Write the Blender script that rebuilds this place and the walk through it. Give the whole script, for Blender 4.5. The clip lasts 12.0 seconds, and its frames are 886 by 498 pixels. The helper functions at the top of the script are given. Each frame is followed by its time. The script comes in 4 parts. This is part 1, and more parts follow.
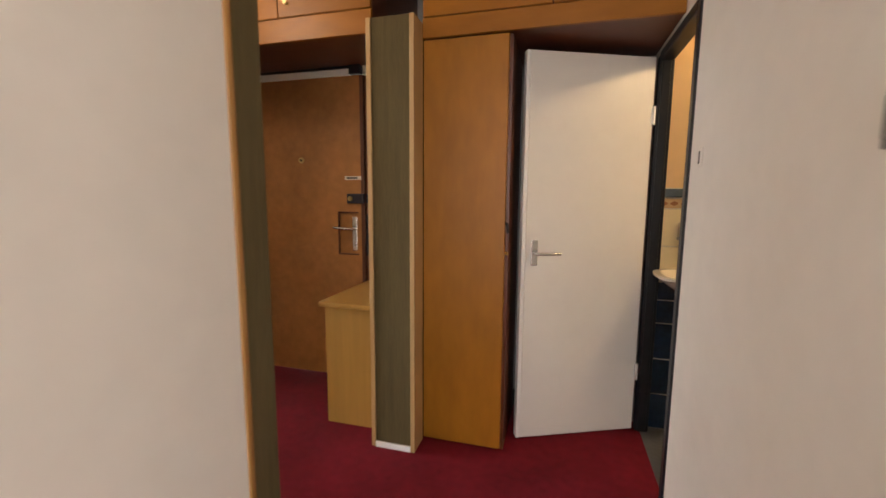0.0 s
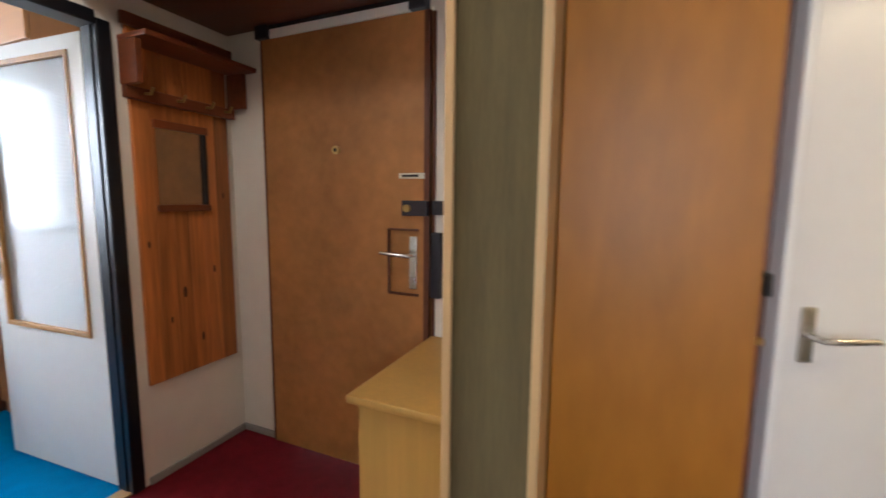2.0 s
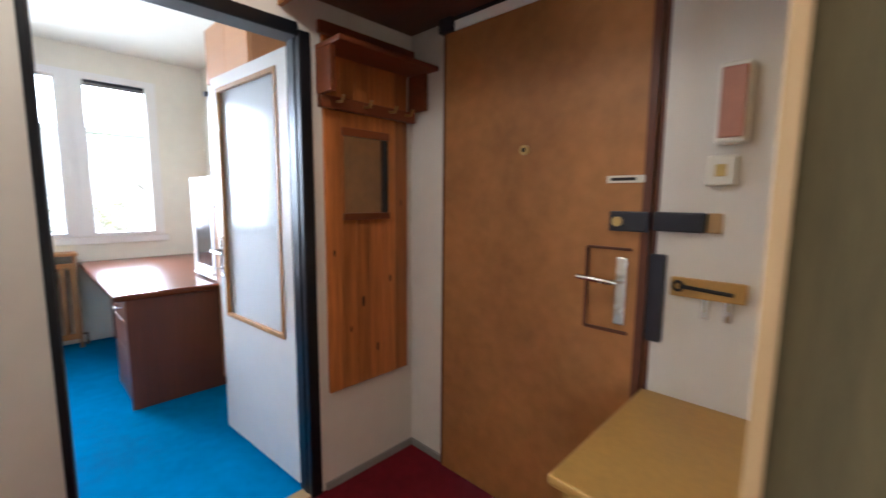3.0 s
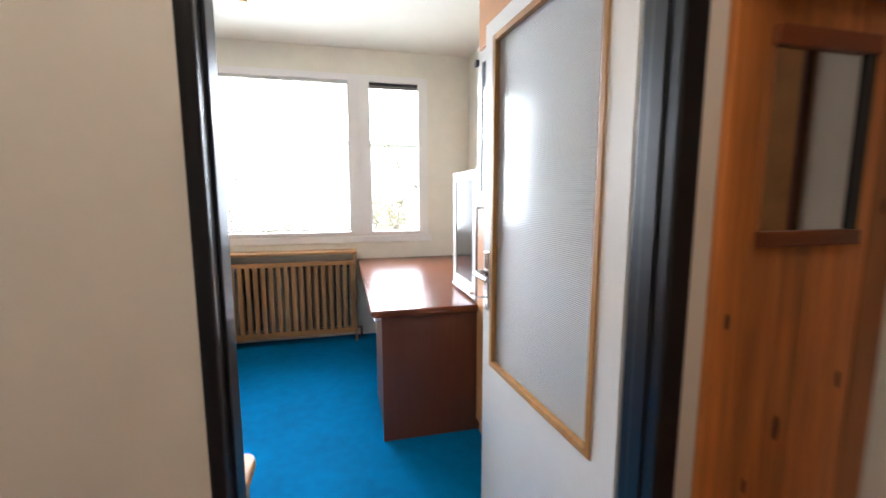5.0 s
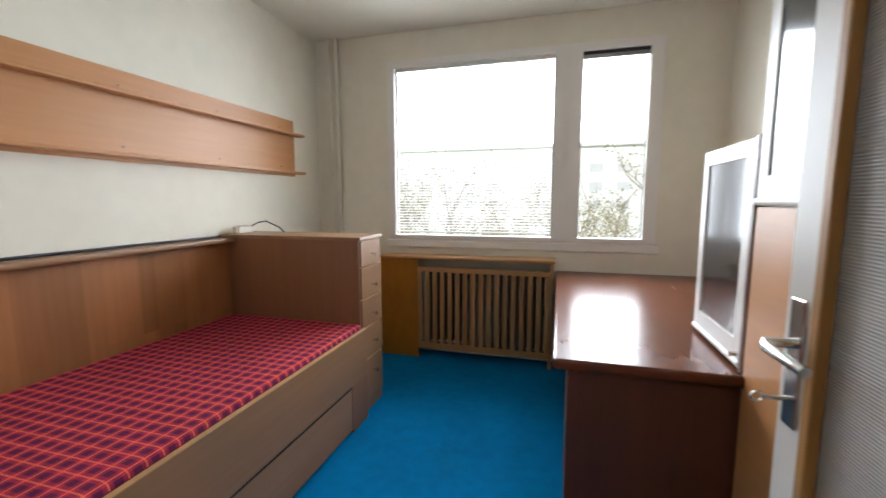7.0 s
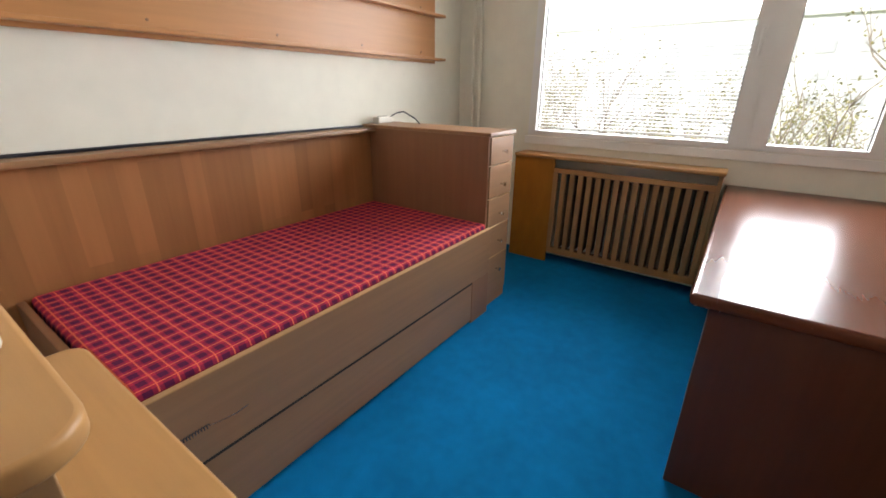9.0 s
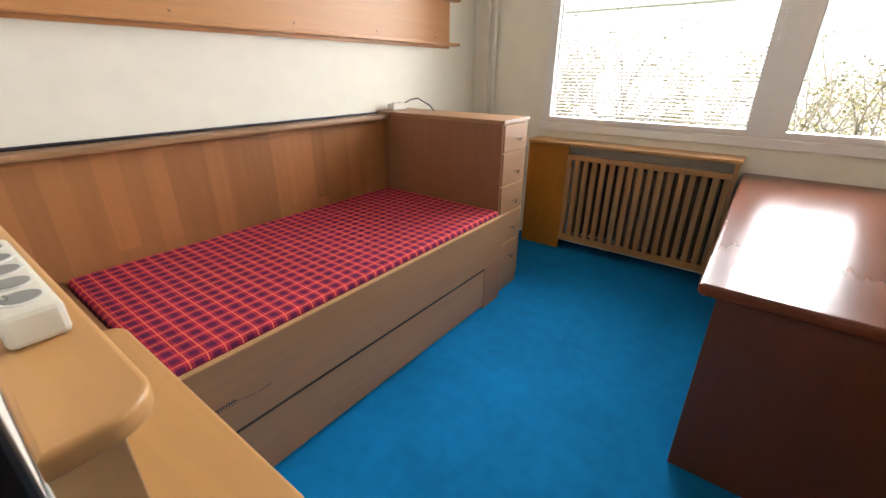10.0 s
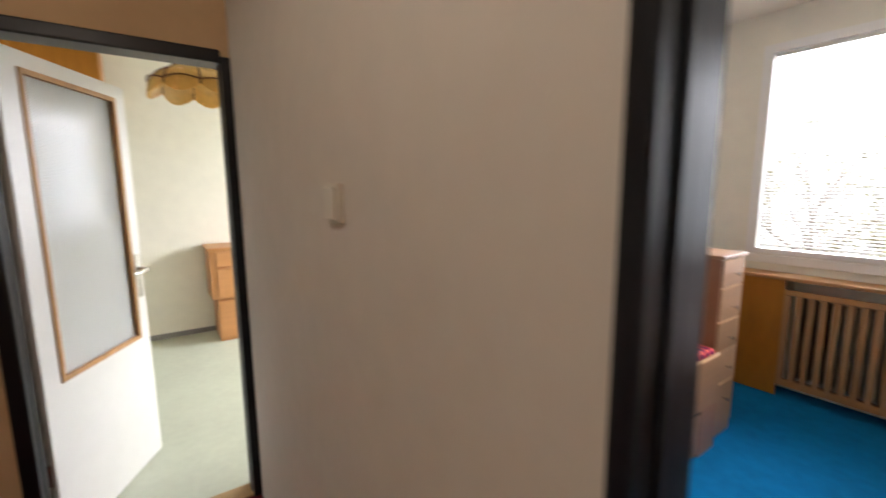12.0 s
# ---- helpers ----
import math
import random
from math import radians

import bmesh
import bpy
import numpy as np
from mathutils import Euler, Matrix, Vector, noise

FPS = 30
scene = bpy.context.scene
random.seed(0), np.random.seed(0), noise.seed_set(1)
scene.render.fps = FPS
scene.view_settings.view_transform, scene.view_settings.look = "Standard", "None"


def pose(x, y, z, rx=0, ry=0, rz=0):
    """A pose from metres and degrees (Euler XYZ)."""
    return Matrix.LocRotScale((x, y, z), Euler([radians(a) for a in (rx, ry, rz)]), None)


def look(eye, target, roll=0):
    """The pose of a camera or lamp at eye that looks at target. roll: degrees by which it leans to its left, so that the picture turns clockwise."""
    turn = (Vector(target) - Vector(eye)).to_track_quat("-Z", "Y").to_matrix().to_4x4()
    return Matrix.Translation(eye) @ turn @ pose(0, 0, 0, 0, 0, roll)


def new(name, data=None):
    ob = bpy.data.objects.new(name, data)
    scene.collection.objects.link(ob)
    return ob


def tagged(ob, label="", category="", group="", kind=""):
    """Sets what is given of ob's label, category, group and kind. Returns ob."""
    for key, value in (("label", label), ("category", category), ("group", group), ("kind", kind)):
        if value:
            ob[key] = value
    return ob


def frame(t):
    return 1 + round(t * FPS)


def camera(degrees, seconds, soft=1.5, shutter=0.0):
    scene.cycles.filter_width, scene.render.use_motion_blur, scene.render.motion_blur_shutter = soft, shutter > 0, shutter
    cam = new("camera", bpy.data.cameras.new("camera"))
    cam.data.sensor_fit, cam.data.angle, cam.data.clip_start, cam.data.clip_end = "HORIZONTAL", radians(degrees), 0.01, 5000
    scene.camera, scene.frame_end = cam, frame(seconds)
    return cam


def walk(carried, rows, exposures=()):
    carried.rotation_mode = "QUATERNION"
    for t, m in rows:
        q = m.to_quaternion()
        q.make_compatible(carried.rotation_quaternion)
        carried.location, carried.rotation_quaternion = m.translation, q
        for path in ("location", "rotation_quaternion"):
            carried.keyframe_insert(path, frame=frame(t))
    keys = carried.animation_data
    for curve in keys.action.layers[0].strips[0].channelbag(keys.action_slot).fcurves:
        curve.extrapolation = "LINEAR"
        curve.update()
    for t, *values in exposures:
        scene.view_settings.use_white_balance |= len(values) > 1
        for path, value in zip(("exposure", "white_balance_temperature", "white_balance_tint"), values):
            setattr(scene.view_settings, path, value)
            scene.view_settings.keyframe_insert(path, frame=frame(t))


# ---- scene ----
cam = camera(94.0, 12.0, shutter=0.5)
PATH = [
    (0, (0.219, 0.217, 1.292), (-0.311, 2.129, 1.039), 0.4),
    (0.5, (0.103, 0.507, 1.295), (-0.359, 2.437, 1.042), 0.4),
    (1, (-0.052, 0.779, 1.312), (-0.503, 2.713, 1.076), 0.4),
    (1.5, (-0.16, 1.016, 1.295), (-0.729, 2.921, 1.077), 0.7),
    (2, (-0.294, 1.179, 1.303), (-1.073, 3.007, 1.074), 0.6),
    (2.5, (-0.454, 1.283, 1.324), (-1.521, 2.958, 1.088), 0.5),
    (3, (-0.6, 1.362, 1.337), (-1.973, 2.796, 1.101), 0.5),
    (3.5, (-0.751, 1.458, 1.339), (-2.383, 2.587, 1.096), 0.3),
    (3.7, (-0.818, 1.488, 1.333), (-2.525, 2.503, 1.096), 0.4),
    (5.3, (-1.699, 1.67, 1.344), (-3.655, 2.013, 1.103), -0.5),
    (5.5, (-1.767, 1.702, 1.327), (-3.739, 1.951, 1.103), -0.7),
    (6, (-1.984, 1.701, 1.321), (-3.972, 1.711, 1.105), -0.5),
    (6.5, (-2.139, 1.732, 1.312), (-4.111, 1.473, 1.094), -0.4),
    (7, (-2.232, 1.754, 1.296), (-4.145, 1.217, 1.063), -0.1),
    (7.5, (-2.302, 1.747, 1.294), (-4.124, 0.976, 1.004), 0.2),
    (7.7, (-2.32, 1.744, 1.307), (-4.103, 0.903, 0.971), 0.4),
    (9.3, (-2.347, 1.787, 1.305), (-3.836, 0.699, 0.533), 0.4),
    (9.5, (-2.34, 1.792, 1.301), (-3.818, 0.698, 0.514), 0.3),
    (10, (-2.316, 1.796, 1.335), (-3.781, 0.689, 0.542), 0.3),
    (10.5, (-2.245, 1.778, 1.376), (-3.712, 0.624, 0.658), 0.3),
    (11, (-2.145, 1.734, 1.411), (-3.582, 0.472, 0.827), 0.1),
    (11.5, (-2.038, 1.695, 1.423), (-3.359, 0.251, 1.012), -0.6),
    (12, (-1.905, 1.596, 1.449), (-3.027, -0.035, 1.166), -0.4),
]
walk(cam, [(t, look(eye, target, roll)) for t, eye, target, roll in PATH],
     exposures=[(0, 0.6, 6800, 16), (1, 0.75, 6700, 10), (2, 1.0, 5600, 10), (3, 1.05, 5300, 10), (3.7, 1.0, 5500, 8), (5.5, 0.6, 5900, 11), (6.5, -0.05, 6000, 9), (7.5, -0.15, 6100, 11), (9.5, 0.2, 6400, 12), (10.5, 0.5, 6500, 12), (11.3, 0.65, 6500, 14), (12, 0.25, 6200, 16)])

# ---- light ----
world = bpy.data.worlds.new("sky")
scene.world = world
world.use_nodes = True
wn, wl = world.node_tree.nodes, world.node_tree.links
sky = wn.new("ShaderNodeTexSky")
sky.sky_type = "NISHITA"
sky.sun_disc = False
sky.sun_elevation, sky.sun_rotation = radians(38), radians(150)
wn["Background"].inputs["Strength"].default_value = 0.15
wl.new(sky.outputs["Color"], wn["Background"].inputs["Color"])
sun = new("sun", bpy.data.lights.new("sun", "SUN"))
sun.data.energy, sun.data.angle, sun.data.color = 5.0, radians(0.5), (1, 0.95, 0.87)
sun.matrix_world = look((0, 0, 20), (-14.0, 8.0, 6.0))


def window_light(name, eye, target, width, height, watts, color=(0.90, 0.96, 1.0), spread=180):
    lamp = new(name, bpy.data.lights.new(name, "AREA"))
    lamp.data.shape, lamp.data.size, lamp.data.size_y = "RECTANGLE", width, height
    lamp.data.energy, lamp.data.color = watts, color
    lamp.data.spread = radians(spread)
    lamp.matrix_world = look(eye, target)
    return lamp


window_light("bedroom_sky_light", (-9.0, 1.0, 5.6), (-5.3, 1.3, 1.5), 4.5, 2.4, 230)
window_light("bedroom_large_pane_light", (-5.52, 1.05, 1.70), (-4.0, 1.05, 1.62), 1.26, 1.33, 21, spread=125)
window_light("bedroom_small_pane_light", (-5.52, 2.115, 1.69), (-4.0, 2.115, 1.61), 0.44, 1.30, 7, spread=125)
window_light("kitchen_window_light", (-5.0, -1.9, 1.7), (-3.0, -1.9, 1.4), 1.6, 1.35, 28)
window_light("start_room_window_light", (0.12, -2.96, 1.6), (0.6, 0, 1.2), 0.8, 1.4, 27, (0.88, 0.94, 1.0))
window_light("start_room_side_window_light", (1.65, -2.96, 1.6), (-0.4, 0.4, 1.3), 0.8, 1.4, 44, (0.97, 0.97, 0.96))
bath = new("bathroom_lamp_light", bpy.data.lights.new("bathroom_lamp_light", "POINT"))
bath.data.energy, bath.data.color, bath.data.shadow_soft_size = 17, (1.0, 0.72, 0.38), 0.1
bath.location = (1.45, 1.9, 2.25)
# Unseen lamp, added to brighten the hall.
hall = new("hall_fill_light", bpy.data.lights.new("hall_fill_light", "POINT"))
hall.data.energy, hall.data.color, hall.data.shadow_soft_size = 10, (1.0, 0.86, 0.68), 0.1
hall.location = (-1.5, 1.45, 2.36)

# ---- materials ----


def mat(name, color, rough=0.6, vary=0.12, scale=6.0, bump=0.1, bump_scale=90.0, stretch=(1, 1, 1), metal=0.0, spec=0.5, random=0.0,
        coat=0.0, detail=6.0, dark=None, rough_vary=0.1):
    """A plain surface: two scales of variation in colour, gloss that follows them, and fine relief."""
    m = bpy.data.materials.new(name)
    m.use_nodes = True
    n, l = m.node_tree.nodes, m.node_tree.links
    b = n["Principled BSDF"]
    tc, mp = n.new("ShaderNodeTexCoord"), n.new("ShaderNodeMapping")
    mp.inputs["Scale"].default_value = stretch
    l.new(tc.outputs["Object"], mp.inputs["Vector"])
    src = mp.outputs["Vector"]
    oi = n.new("ShaderNodeObjectInfo")
    add = n.new("ShaderNodeVectorMath")
    add.operation = "MULTIPLY_ADD"
    l.new(oi.outputs["Random"], add.inputs[0])
    add.inputs[1].default_value = (7.3, 5.1, 3.7)
    l.new(src, add.inputs[2])
    src = add.outputs[0]
    big, fine = n.new("ShaderNodeTexNoise"), n.new("ShaderNodeTexNoise")
    big.inputs["Scale"].default_value, fine.inputs["Scale"].default_value = scale, scale * 7
    big.inputs["Detail"].default_value = detail
    l.new(src, big.inputs["Vector"])
    l.new(src, fine.inputs["Vector"])
    mix = n.new("ShaderNodeMath")
    mix.operation = "MULTIPLY_ADD"
    l.new(fine.outputs["Fac"], mix.inputs[0])
    mix.inputs[1].default_value = 0.4
    sc = n.new("ShaderNodeMath")
    sc.operation = "MULTIPLY"
    sc.inputs[1].default_value = 0.6
    l.new(big.outputs["Fac"], sc.inputs[0])
    l.new(sc.outputs[0], mix.inputs[2])
    ramp = n.new("ShaderNodeValToRGB")
    lo = dark or [c * (1 - vary) for c in color]
    hi = [min(1, c * (1 + vary)) for c in color]
    ramp.color_ramp.elements[0].position, ramp.color_ramp.elements[1].position = 0.3, 0.7
    ramp.color_ramp.elements[0].color, ramp.color_ramp.elements[1].color = (*lo, 1), (*hi, 1)
    l.new(mix.outputs[0], ramp.inputs["Fac"])
    out = ramp.outputs["Color"]
    if random:
        hsv, mr = n.new("ShaderNodeHueSaturation"), n.new("ShaderNodeMapRange")
        mr.inputs["To Min"].default_value, mr.inputs["To Max"].default_value = 1 - random, 1 + random
        l.new(oi.outputs["Random"], mr.inputs["Value"])
        l.new(mr.outputs["Result"], hsv.inputs["Value"])
        l.new(out, hsv.inputs["Color"])
        out = hsv.outputs["Color"]
    l.new(out, b.inputs["Base Color"])
    rr = n.new("ShaderNodeMapRange")
    rr.inputs["To Min"].default_value, rr.inputs["To Max"].default_value = max(0.02, rough - rough_vary), min(1, rough + rough_vary)
    l.new(mix.outputs[0], rr.inputs["Value"])
    l.new(rr.outputs["Result"], b.inputs["Roughness"])
    b.inputs["Metallic"].default_value = metal
    b.inputs["Specular IOR Level"].default_value = spec
    b.inputs["Coat Weight"].default_value = coat
    b.inputs["Coat Roughness"].default_value = 0.15
    if bump:
        bn, bt = n.new("ShaderNodeBump"), n.new("ShaderNodeTexNoise")
        bt.inputs["Scale"].default_value, bt.inputs["Detail"].default_value = bump_scale, 4
        l.new(src, bt.inputs["Vector"])
        l.new(bt.outputs["Fac"], bn.inputs["Height"])
        bn.inputs["Strength"].default_value, bn.inputs["Distance"].default_value = bump, 0.004
        l.new(bn.outputs["Normal"], b.inputs["Normal"])
    return m


def wood(name, color, grain="z", rough=0.35, vary=0.22, coat=0.0, scale=3.0, random=0.05, dark=None, bump=0.06):
    s = {"x": (0.12, 2.2, 2.2), "y": (2.2, 0.12, 2.2), "z": (2.2, 2.2, 0.12)}[grain]
    return mat(name, color, rough, vary, scale, bump, 40, s, random=random, coat=coat, dark=dark)


WALL = mat("white_painted_plaster", (0.74, 0.70, 0.63), 0.85, 0.05, 1.6, 0.08, 160)
WALL_BED = mat("cream_painted_plaster", (0.82, 0.79, 0.68), 0.85, 0.05, 1.4, 0.08, 160)
WALL_TAN = mat("tan_painted_plaster", (0.66, 0.47, 0.27), 0.8, 0.06, 2.0, 0.08, 160)
CEIL = mat("ceiling_paint", (0.80, 0.77, 0.68), 0.9, 0.03, 1.2, 0.15, 140)
RED = mat("dark_red_carpet", (0.17, 0.010, 0.018), 0.95, 0.30, 3.0, 0.9, 420, spec=0.15)
BLUE = mat("blue_carpet", (0.003, 0.17, 0.40), 0.95, 0.20, 2.4, 0.9, 420, spec=0.1)
LINO = mat("pale_green_linoleum", (0.52, 0.55, 0.44), 0.5, 0.08, 3.0, 0.05, 60)
BLACK = mat("black_gloss_enamel", (0.007, 0.008, 0.011), 0.36, 0.2, 3, 0.015, 60, spec=0.35)
OLIVE = mat("olive_textile_wallpaper", (0.118, 0.088, 0.038), 0.85, 0.22, 9, 0.9, 160, (4, 4, 0.25), spec=0.2)
ORANGE = mat("varnished_honey_veneer", (0.37, 0.145, 0.012), 0.42, 0.20, 3.0, 0.05, 40, (0.9, 0.9, 0.3), random=0.04, spec=0.35)
ORANGE_X = mat("varnished_honey_veneer_across", (0.34, 0.125, 0.010), 0.42, 0.20, 3.0, 0.05, 40, (0.3, 0.9, 0.9), random=0.04, spec=0.35)
TRIM = wood("pale_wood_trim", (0.47, 0.30, 0.13), "z", 0.45, 0.15)
WORN = wood("worn_yellow_wood_trim", (0.42, 0.21, 0.06), "z", 0.5, 0.3)
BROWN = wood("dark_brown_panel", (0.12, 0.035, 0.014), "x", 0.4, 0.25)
CABINET = wood("light_beech_laminate", (0.44, 0.245, 0.055), "z", 0.4, 0.13)
PINE = wood("stained_pine_boards", (0.40, 0.135, 0.030), "z", 0.42, 0.55, scale=4.0, random=0.38)
PINE_KNOT = mat("dark_pine_knot", (0.07, 0.018, 0.006), 0.5, 0.3, 40, 0.1, 90)
PINE_DARK = wood("dark_stained_pine", (0.17, 0.042, 0.012), "y", 0.4, 0.35, random=0.1)
LEATHER = mat("brown_leatherette", (0.37, 0.165, 0.050), 0.5, 0.24, 2.6, 0.22, 90, spec=0.35, detail=3.0)
LEATHER_DARK = mat("brown_leatherette_seam", (0.10, 0.028, 0.010), 0.5, 0.2, 6, 0.2, 180)
WHITE = mat("white_enamel", (0.74, 0.72, 0.68), 0.35, 0.03, 2, 0.05, 30)
PLASTIC = mat("cream_plastic", (0.74, 0.70, 0.60), 0.4, 0.03, 4, 0.03, 60)
VINYL = mat("white_window_vinyl", (0.84, 0.83, 0.80), 0.35, 0.02, 3, 0.02, 60)
GREY = mat("grey_skirting", (0.26, 0.25, 0.23), 0.6, 0.12, 8, 0.1, 60)
CHROME = mat("brushed_steel", (0.62, 0.61, 0.58), 0.25, 0.05, 20, 0.03, 200, metal=1.0)
BRASS = mat("aged_brass", (0.55, 0.40, 0.16), 0.35, 0.15, 20, 0.05, 200, metal=1.0)
BEDWOOD = wood("brown_laminate_along", (0.30, 0.160, 0.078), "x", 0.42, 0.16, scale=2.5)
BEDWOOD_Z = wood("brown_laminate_upright", (0.27, 0.125, 0.058), "z", 0.42, 0.12, scale=2.5)
BACKWOOD = wood("alder_panel", (0.35, 0.15, 0.052), "z", 0.4, 0.16, scale=2.0)


def add_staves(m, width, length, spread):
    """Glued staves: each strip of the panel a little lighter or darker than its neighbours."""
    n, l = m.node_tree.nodes, m.node_tree.links
    b = n["Principled BSDF"]
    base = b.inputs["Base Color"].links[0].from_socket
    tc, sep, com, br = n.new("ShaderNodeTexCoord"), n.new("ShaderNodeSeparateXYZ"), n.new("ShaderNodeCombineXYZ"), n.new("ShaderNodeTexBrick")
    l.new(tc.outputs["Object"], sep.inputs[0])
    l.new(sep.outputs["Z"], com.inputs["X"])
    l.new(sep.outputs["X"], com.inputs["Y"])
    l.new(com.outputs[0], br.inputs["Vector"])
    br.offset = 0.37
    for key, v in (("Scale", 1.0), ("Mortar Size", 0.0), ("Brick Width", length), ("Row Height", width)):
        br.inputs[key].default_value = v
    br.inputs["Color1"].default_value, br.inputs["Color2"].default_value = (1 - spread,) * 3 + (1,), (1 + spread,) * 3 + (1,)
    mul = n.new("ShaderNodeMix")
    mul.data_type, mul.blend_type = "RGBA", "MULTIPLY"
    mul.inputs["Factor"].default_value = 1.0
    l.new(base, mul.inputs["A"])
    l.new(br.outputs["Color"], mul.inputs["B"])
    l.new(mul.outputs["Result"], b.inputs["Base Color"])


add_staves(BACKWOOD, 0.085, 0.62, 0.17)
SHELFWOOD = wood("alder_shelf", (0.50, 0.235, 0.085), "x", 0.42, 0.10)
DESKWOOD = wood("cherry_desk_top", (0.125, 0.036, 0.015), "x", 0.25, 0.10, coat=0.0, bump=0.0)
DESKWOOD.node_tree.nodes["Principled BSDF"].inputs["Specular IOR Level"].default_value = 0.3
DESKSIDE = wood("dark_cherry_side", (0.11, 0.034, 0.017), "z", 0.38, 0.2)
BOARD = wood("light_alder_board", (0.52, 0.275, 0.095), "y", 0.4, 0.10)
BOARD_EDGE = wood("alder_board_edge", (0.46, 0.26, 0.11), "y", 0.45, 0.12)
RADWOOD = wood("radiator_cover_slats", (0.36, 0.19, 0.075), "z", 0.5, 0.2, random=0.1)
RADWOOD_Y = wood("radiator_cover_rails", (0.42, 0.21, 0.07), "y", 0.45, 0.2)
RADIATOR = mat("old_radiator_enamel", (0.13, 0.085, 0.05), 0.6, 0.2, 6, 0.1, 50)
DARK = mat("shadowed_black_void", (0.02, 0.018, 0.016), 0.9, 0.2, 6, 0.0)
CERAMIC = mat("white_ceramic", (0.80, 0.76, 0.66), 0.12, 0.02, 3, 0.0, coat=0.4)
TILE_DARK = mat("dark_blue_tile", (0.010, 0.028, 0.065), 0.16, 0.5, 7, 0.03, 30, random=0.25)
TILE_PALE = mat("cream_wall_tile", (0.74, 0.66, 0.46), 0.2, 0.05, 3, 0.02, 30, random=0.04)
TILE_BLUE = mat("slate_blue_border_tile", (0.10, 0.14, 0.19), 0.2, 0.15, 9, 0.02, 30, random=0.1)
TILE_BORDER = mat("patterned_border_tile", (0.55, 0.40, 0.24), 0.25, 0.1, 9, 0.02, 30)
BORDER_MARK = mat("russet_border_motif", (0.30, 0.13, 0.06), 0.3, 0.15, 12, 0.02, 30)
TILE_FLOOR = mat("grey_floor_tile", (0.10, 0.11, 0.115), 0.35, 0.25, 6, 0.05, 40, random=0.2)
GROUT = mat("pale_grout", (0.58, 0.56, 0.50), 0.9, 0.08, 10, 0.2, 120)
AMBER = mat("amber_stained_glass", (0.80, 0.55, 0.20), 0.25, 0.15, 5, 0.1, 30)
FOLIAGE = mat("yellow_green_leaves", (0.26, 0.24, 0.09), 0.7, 0.35, 2, 0.0)
BARK = mat("grey_bark", (0.24, 0.20, 0.15), 0.9, 0.3, 5, 0.5, 40)
GRASS = mat("grass_ground", (0.07, 0.09, 0.03), 0.95, 0.3, 0.2, 0.0)
# Facade and far panes paled to stand in for glare outside the window.
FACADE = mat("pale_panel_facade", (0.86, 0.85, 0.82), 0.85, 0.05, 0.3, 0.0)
PANE_FAR = mat("glare_paled_far_pane", (0.66, 0.66, 0.66), 0.5, 0.1, 1, 0.0)
BLIND = mat("white_blind_slat", (0.78, 0.77, 0.72), 0.4, 0.02, 3, 0.0)
RUBBER = mat("dark_navy_plastic", (0.015, 0.014, 0.022), 0.45, 0.2, 5, 0.0)


def clear_glass(name, rough=0.0, tint=(1, 1, 1)):
    m = bpy.data.materials.new(name)
    m.use_nodes = True
    b = m.node_tree.nodes["Principled BSDF"]
    b.inputs["Base Color"].default_value = (*tint, 1)
    b.inputs["Transmission Weight"].default_value = 1.0
    b.inputs["Roughness"].default_value, b.inputs["IOR"].default_value = rough, 1.45
    return m


GLASS = clear_glass("window_glass")
MIRROR = mat("dark_mirror_glass", (0.55, 0.56, 0.56), 0.04, 0.02, 2, 0.0, metal=1.0, rough_vary=0.02)
SMOKED = mat("smoked_cabinet_glass", (0.025, 0.024, 0.026), 0.05, 0.05, 2, 0.0, coat=1.0, rough_vary=0.02)


HAZE = bpy.data.materials.new("bright_hazy_sky")
HAZE.use_nodes = True
HAZE.node_tree.nodes["Principled BSDF"].inputs["Emission Color"].default_value = (0.97, 0.98, 1.0, 1)
HAZE.node_tree.nodes["Principled BSDF"].inputs["Emission Strength"].default_value = 16.0


def ribbed_glass(name):
    """Frosted glass with fine horizontal ribs."""
    m = clear_glass(name, 0.42, (0.86, 0.88, 0.86))
    n, l = m.node_tree.nodes, m.node_tree.links
    tc, wv, bp = n.new("ShaderNodeTexCoord"), n.new("ShaderNodeTexWave"), n.new("ShaderNodeBump")
    wv.bands_direction = "Z"
    wv.inputs["Scale"].default_value, wv.inputs["Distortion"].default_value = 56, 0.5
    l.new(tc.outputs["Object"], wv.inputs["Vector"])
    l.new(wv.outputs["Fac"], bp.inputs["Height"])
    bp.inputs["Strength"].default_value, bp.inputs["Distance"].default_value = 0.5, 0.004
    l.new(bp.outputs["Normal"], n["Principled BSDF"].inputs["Normal"])
    n["Principled BSDF"].inputs["Coat Weight"].default_value = 0.4
    n["Principled BSDF"].inputs["Coat Roughness"].default_value = 0.13
    n["Principled BSDF"].inputs["Transmission Weight"].default_value = 0.6
    n["Principled BSDF"].inputs["Base Color"].default_value = (0.82, 0.83, 0.81, 1)
    return m


RIBBED = ribbed_glass("ribbed_frosted_glass")


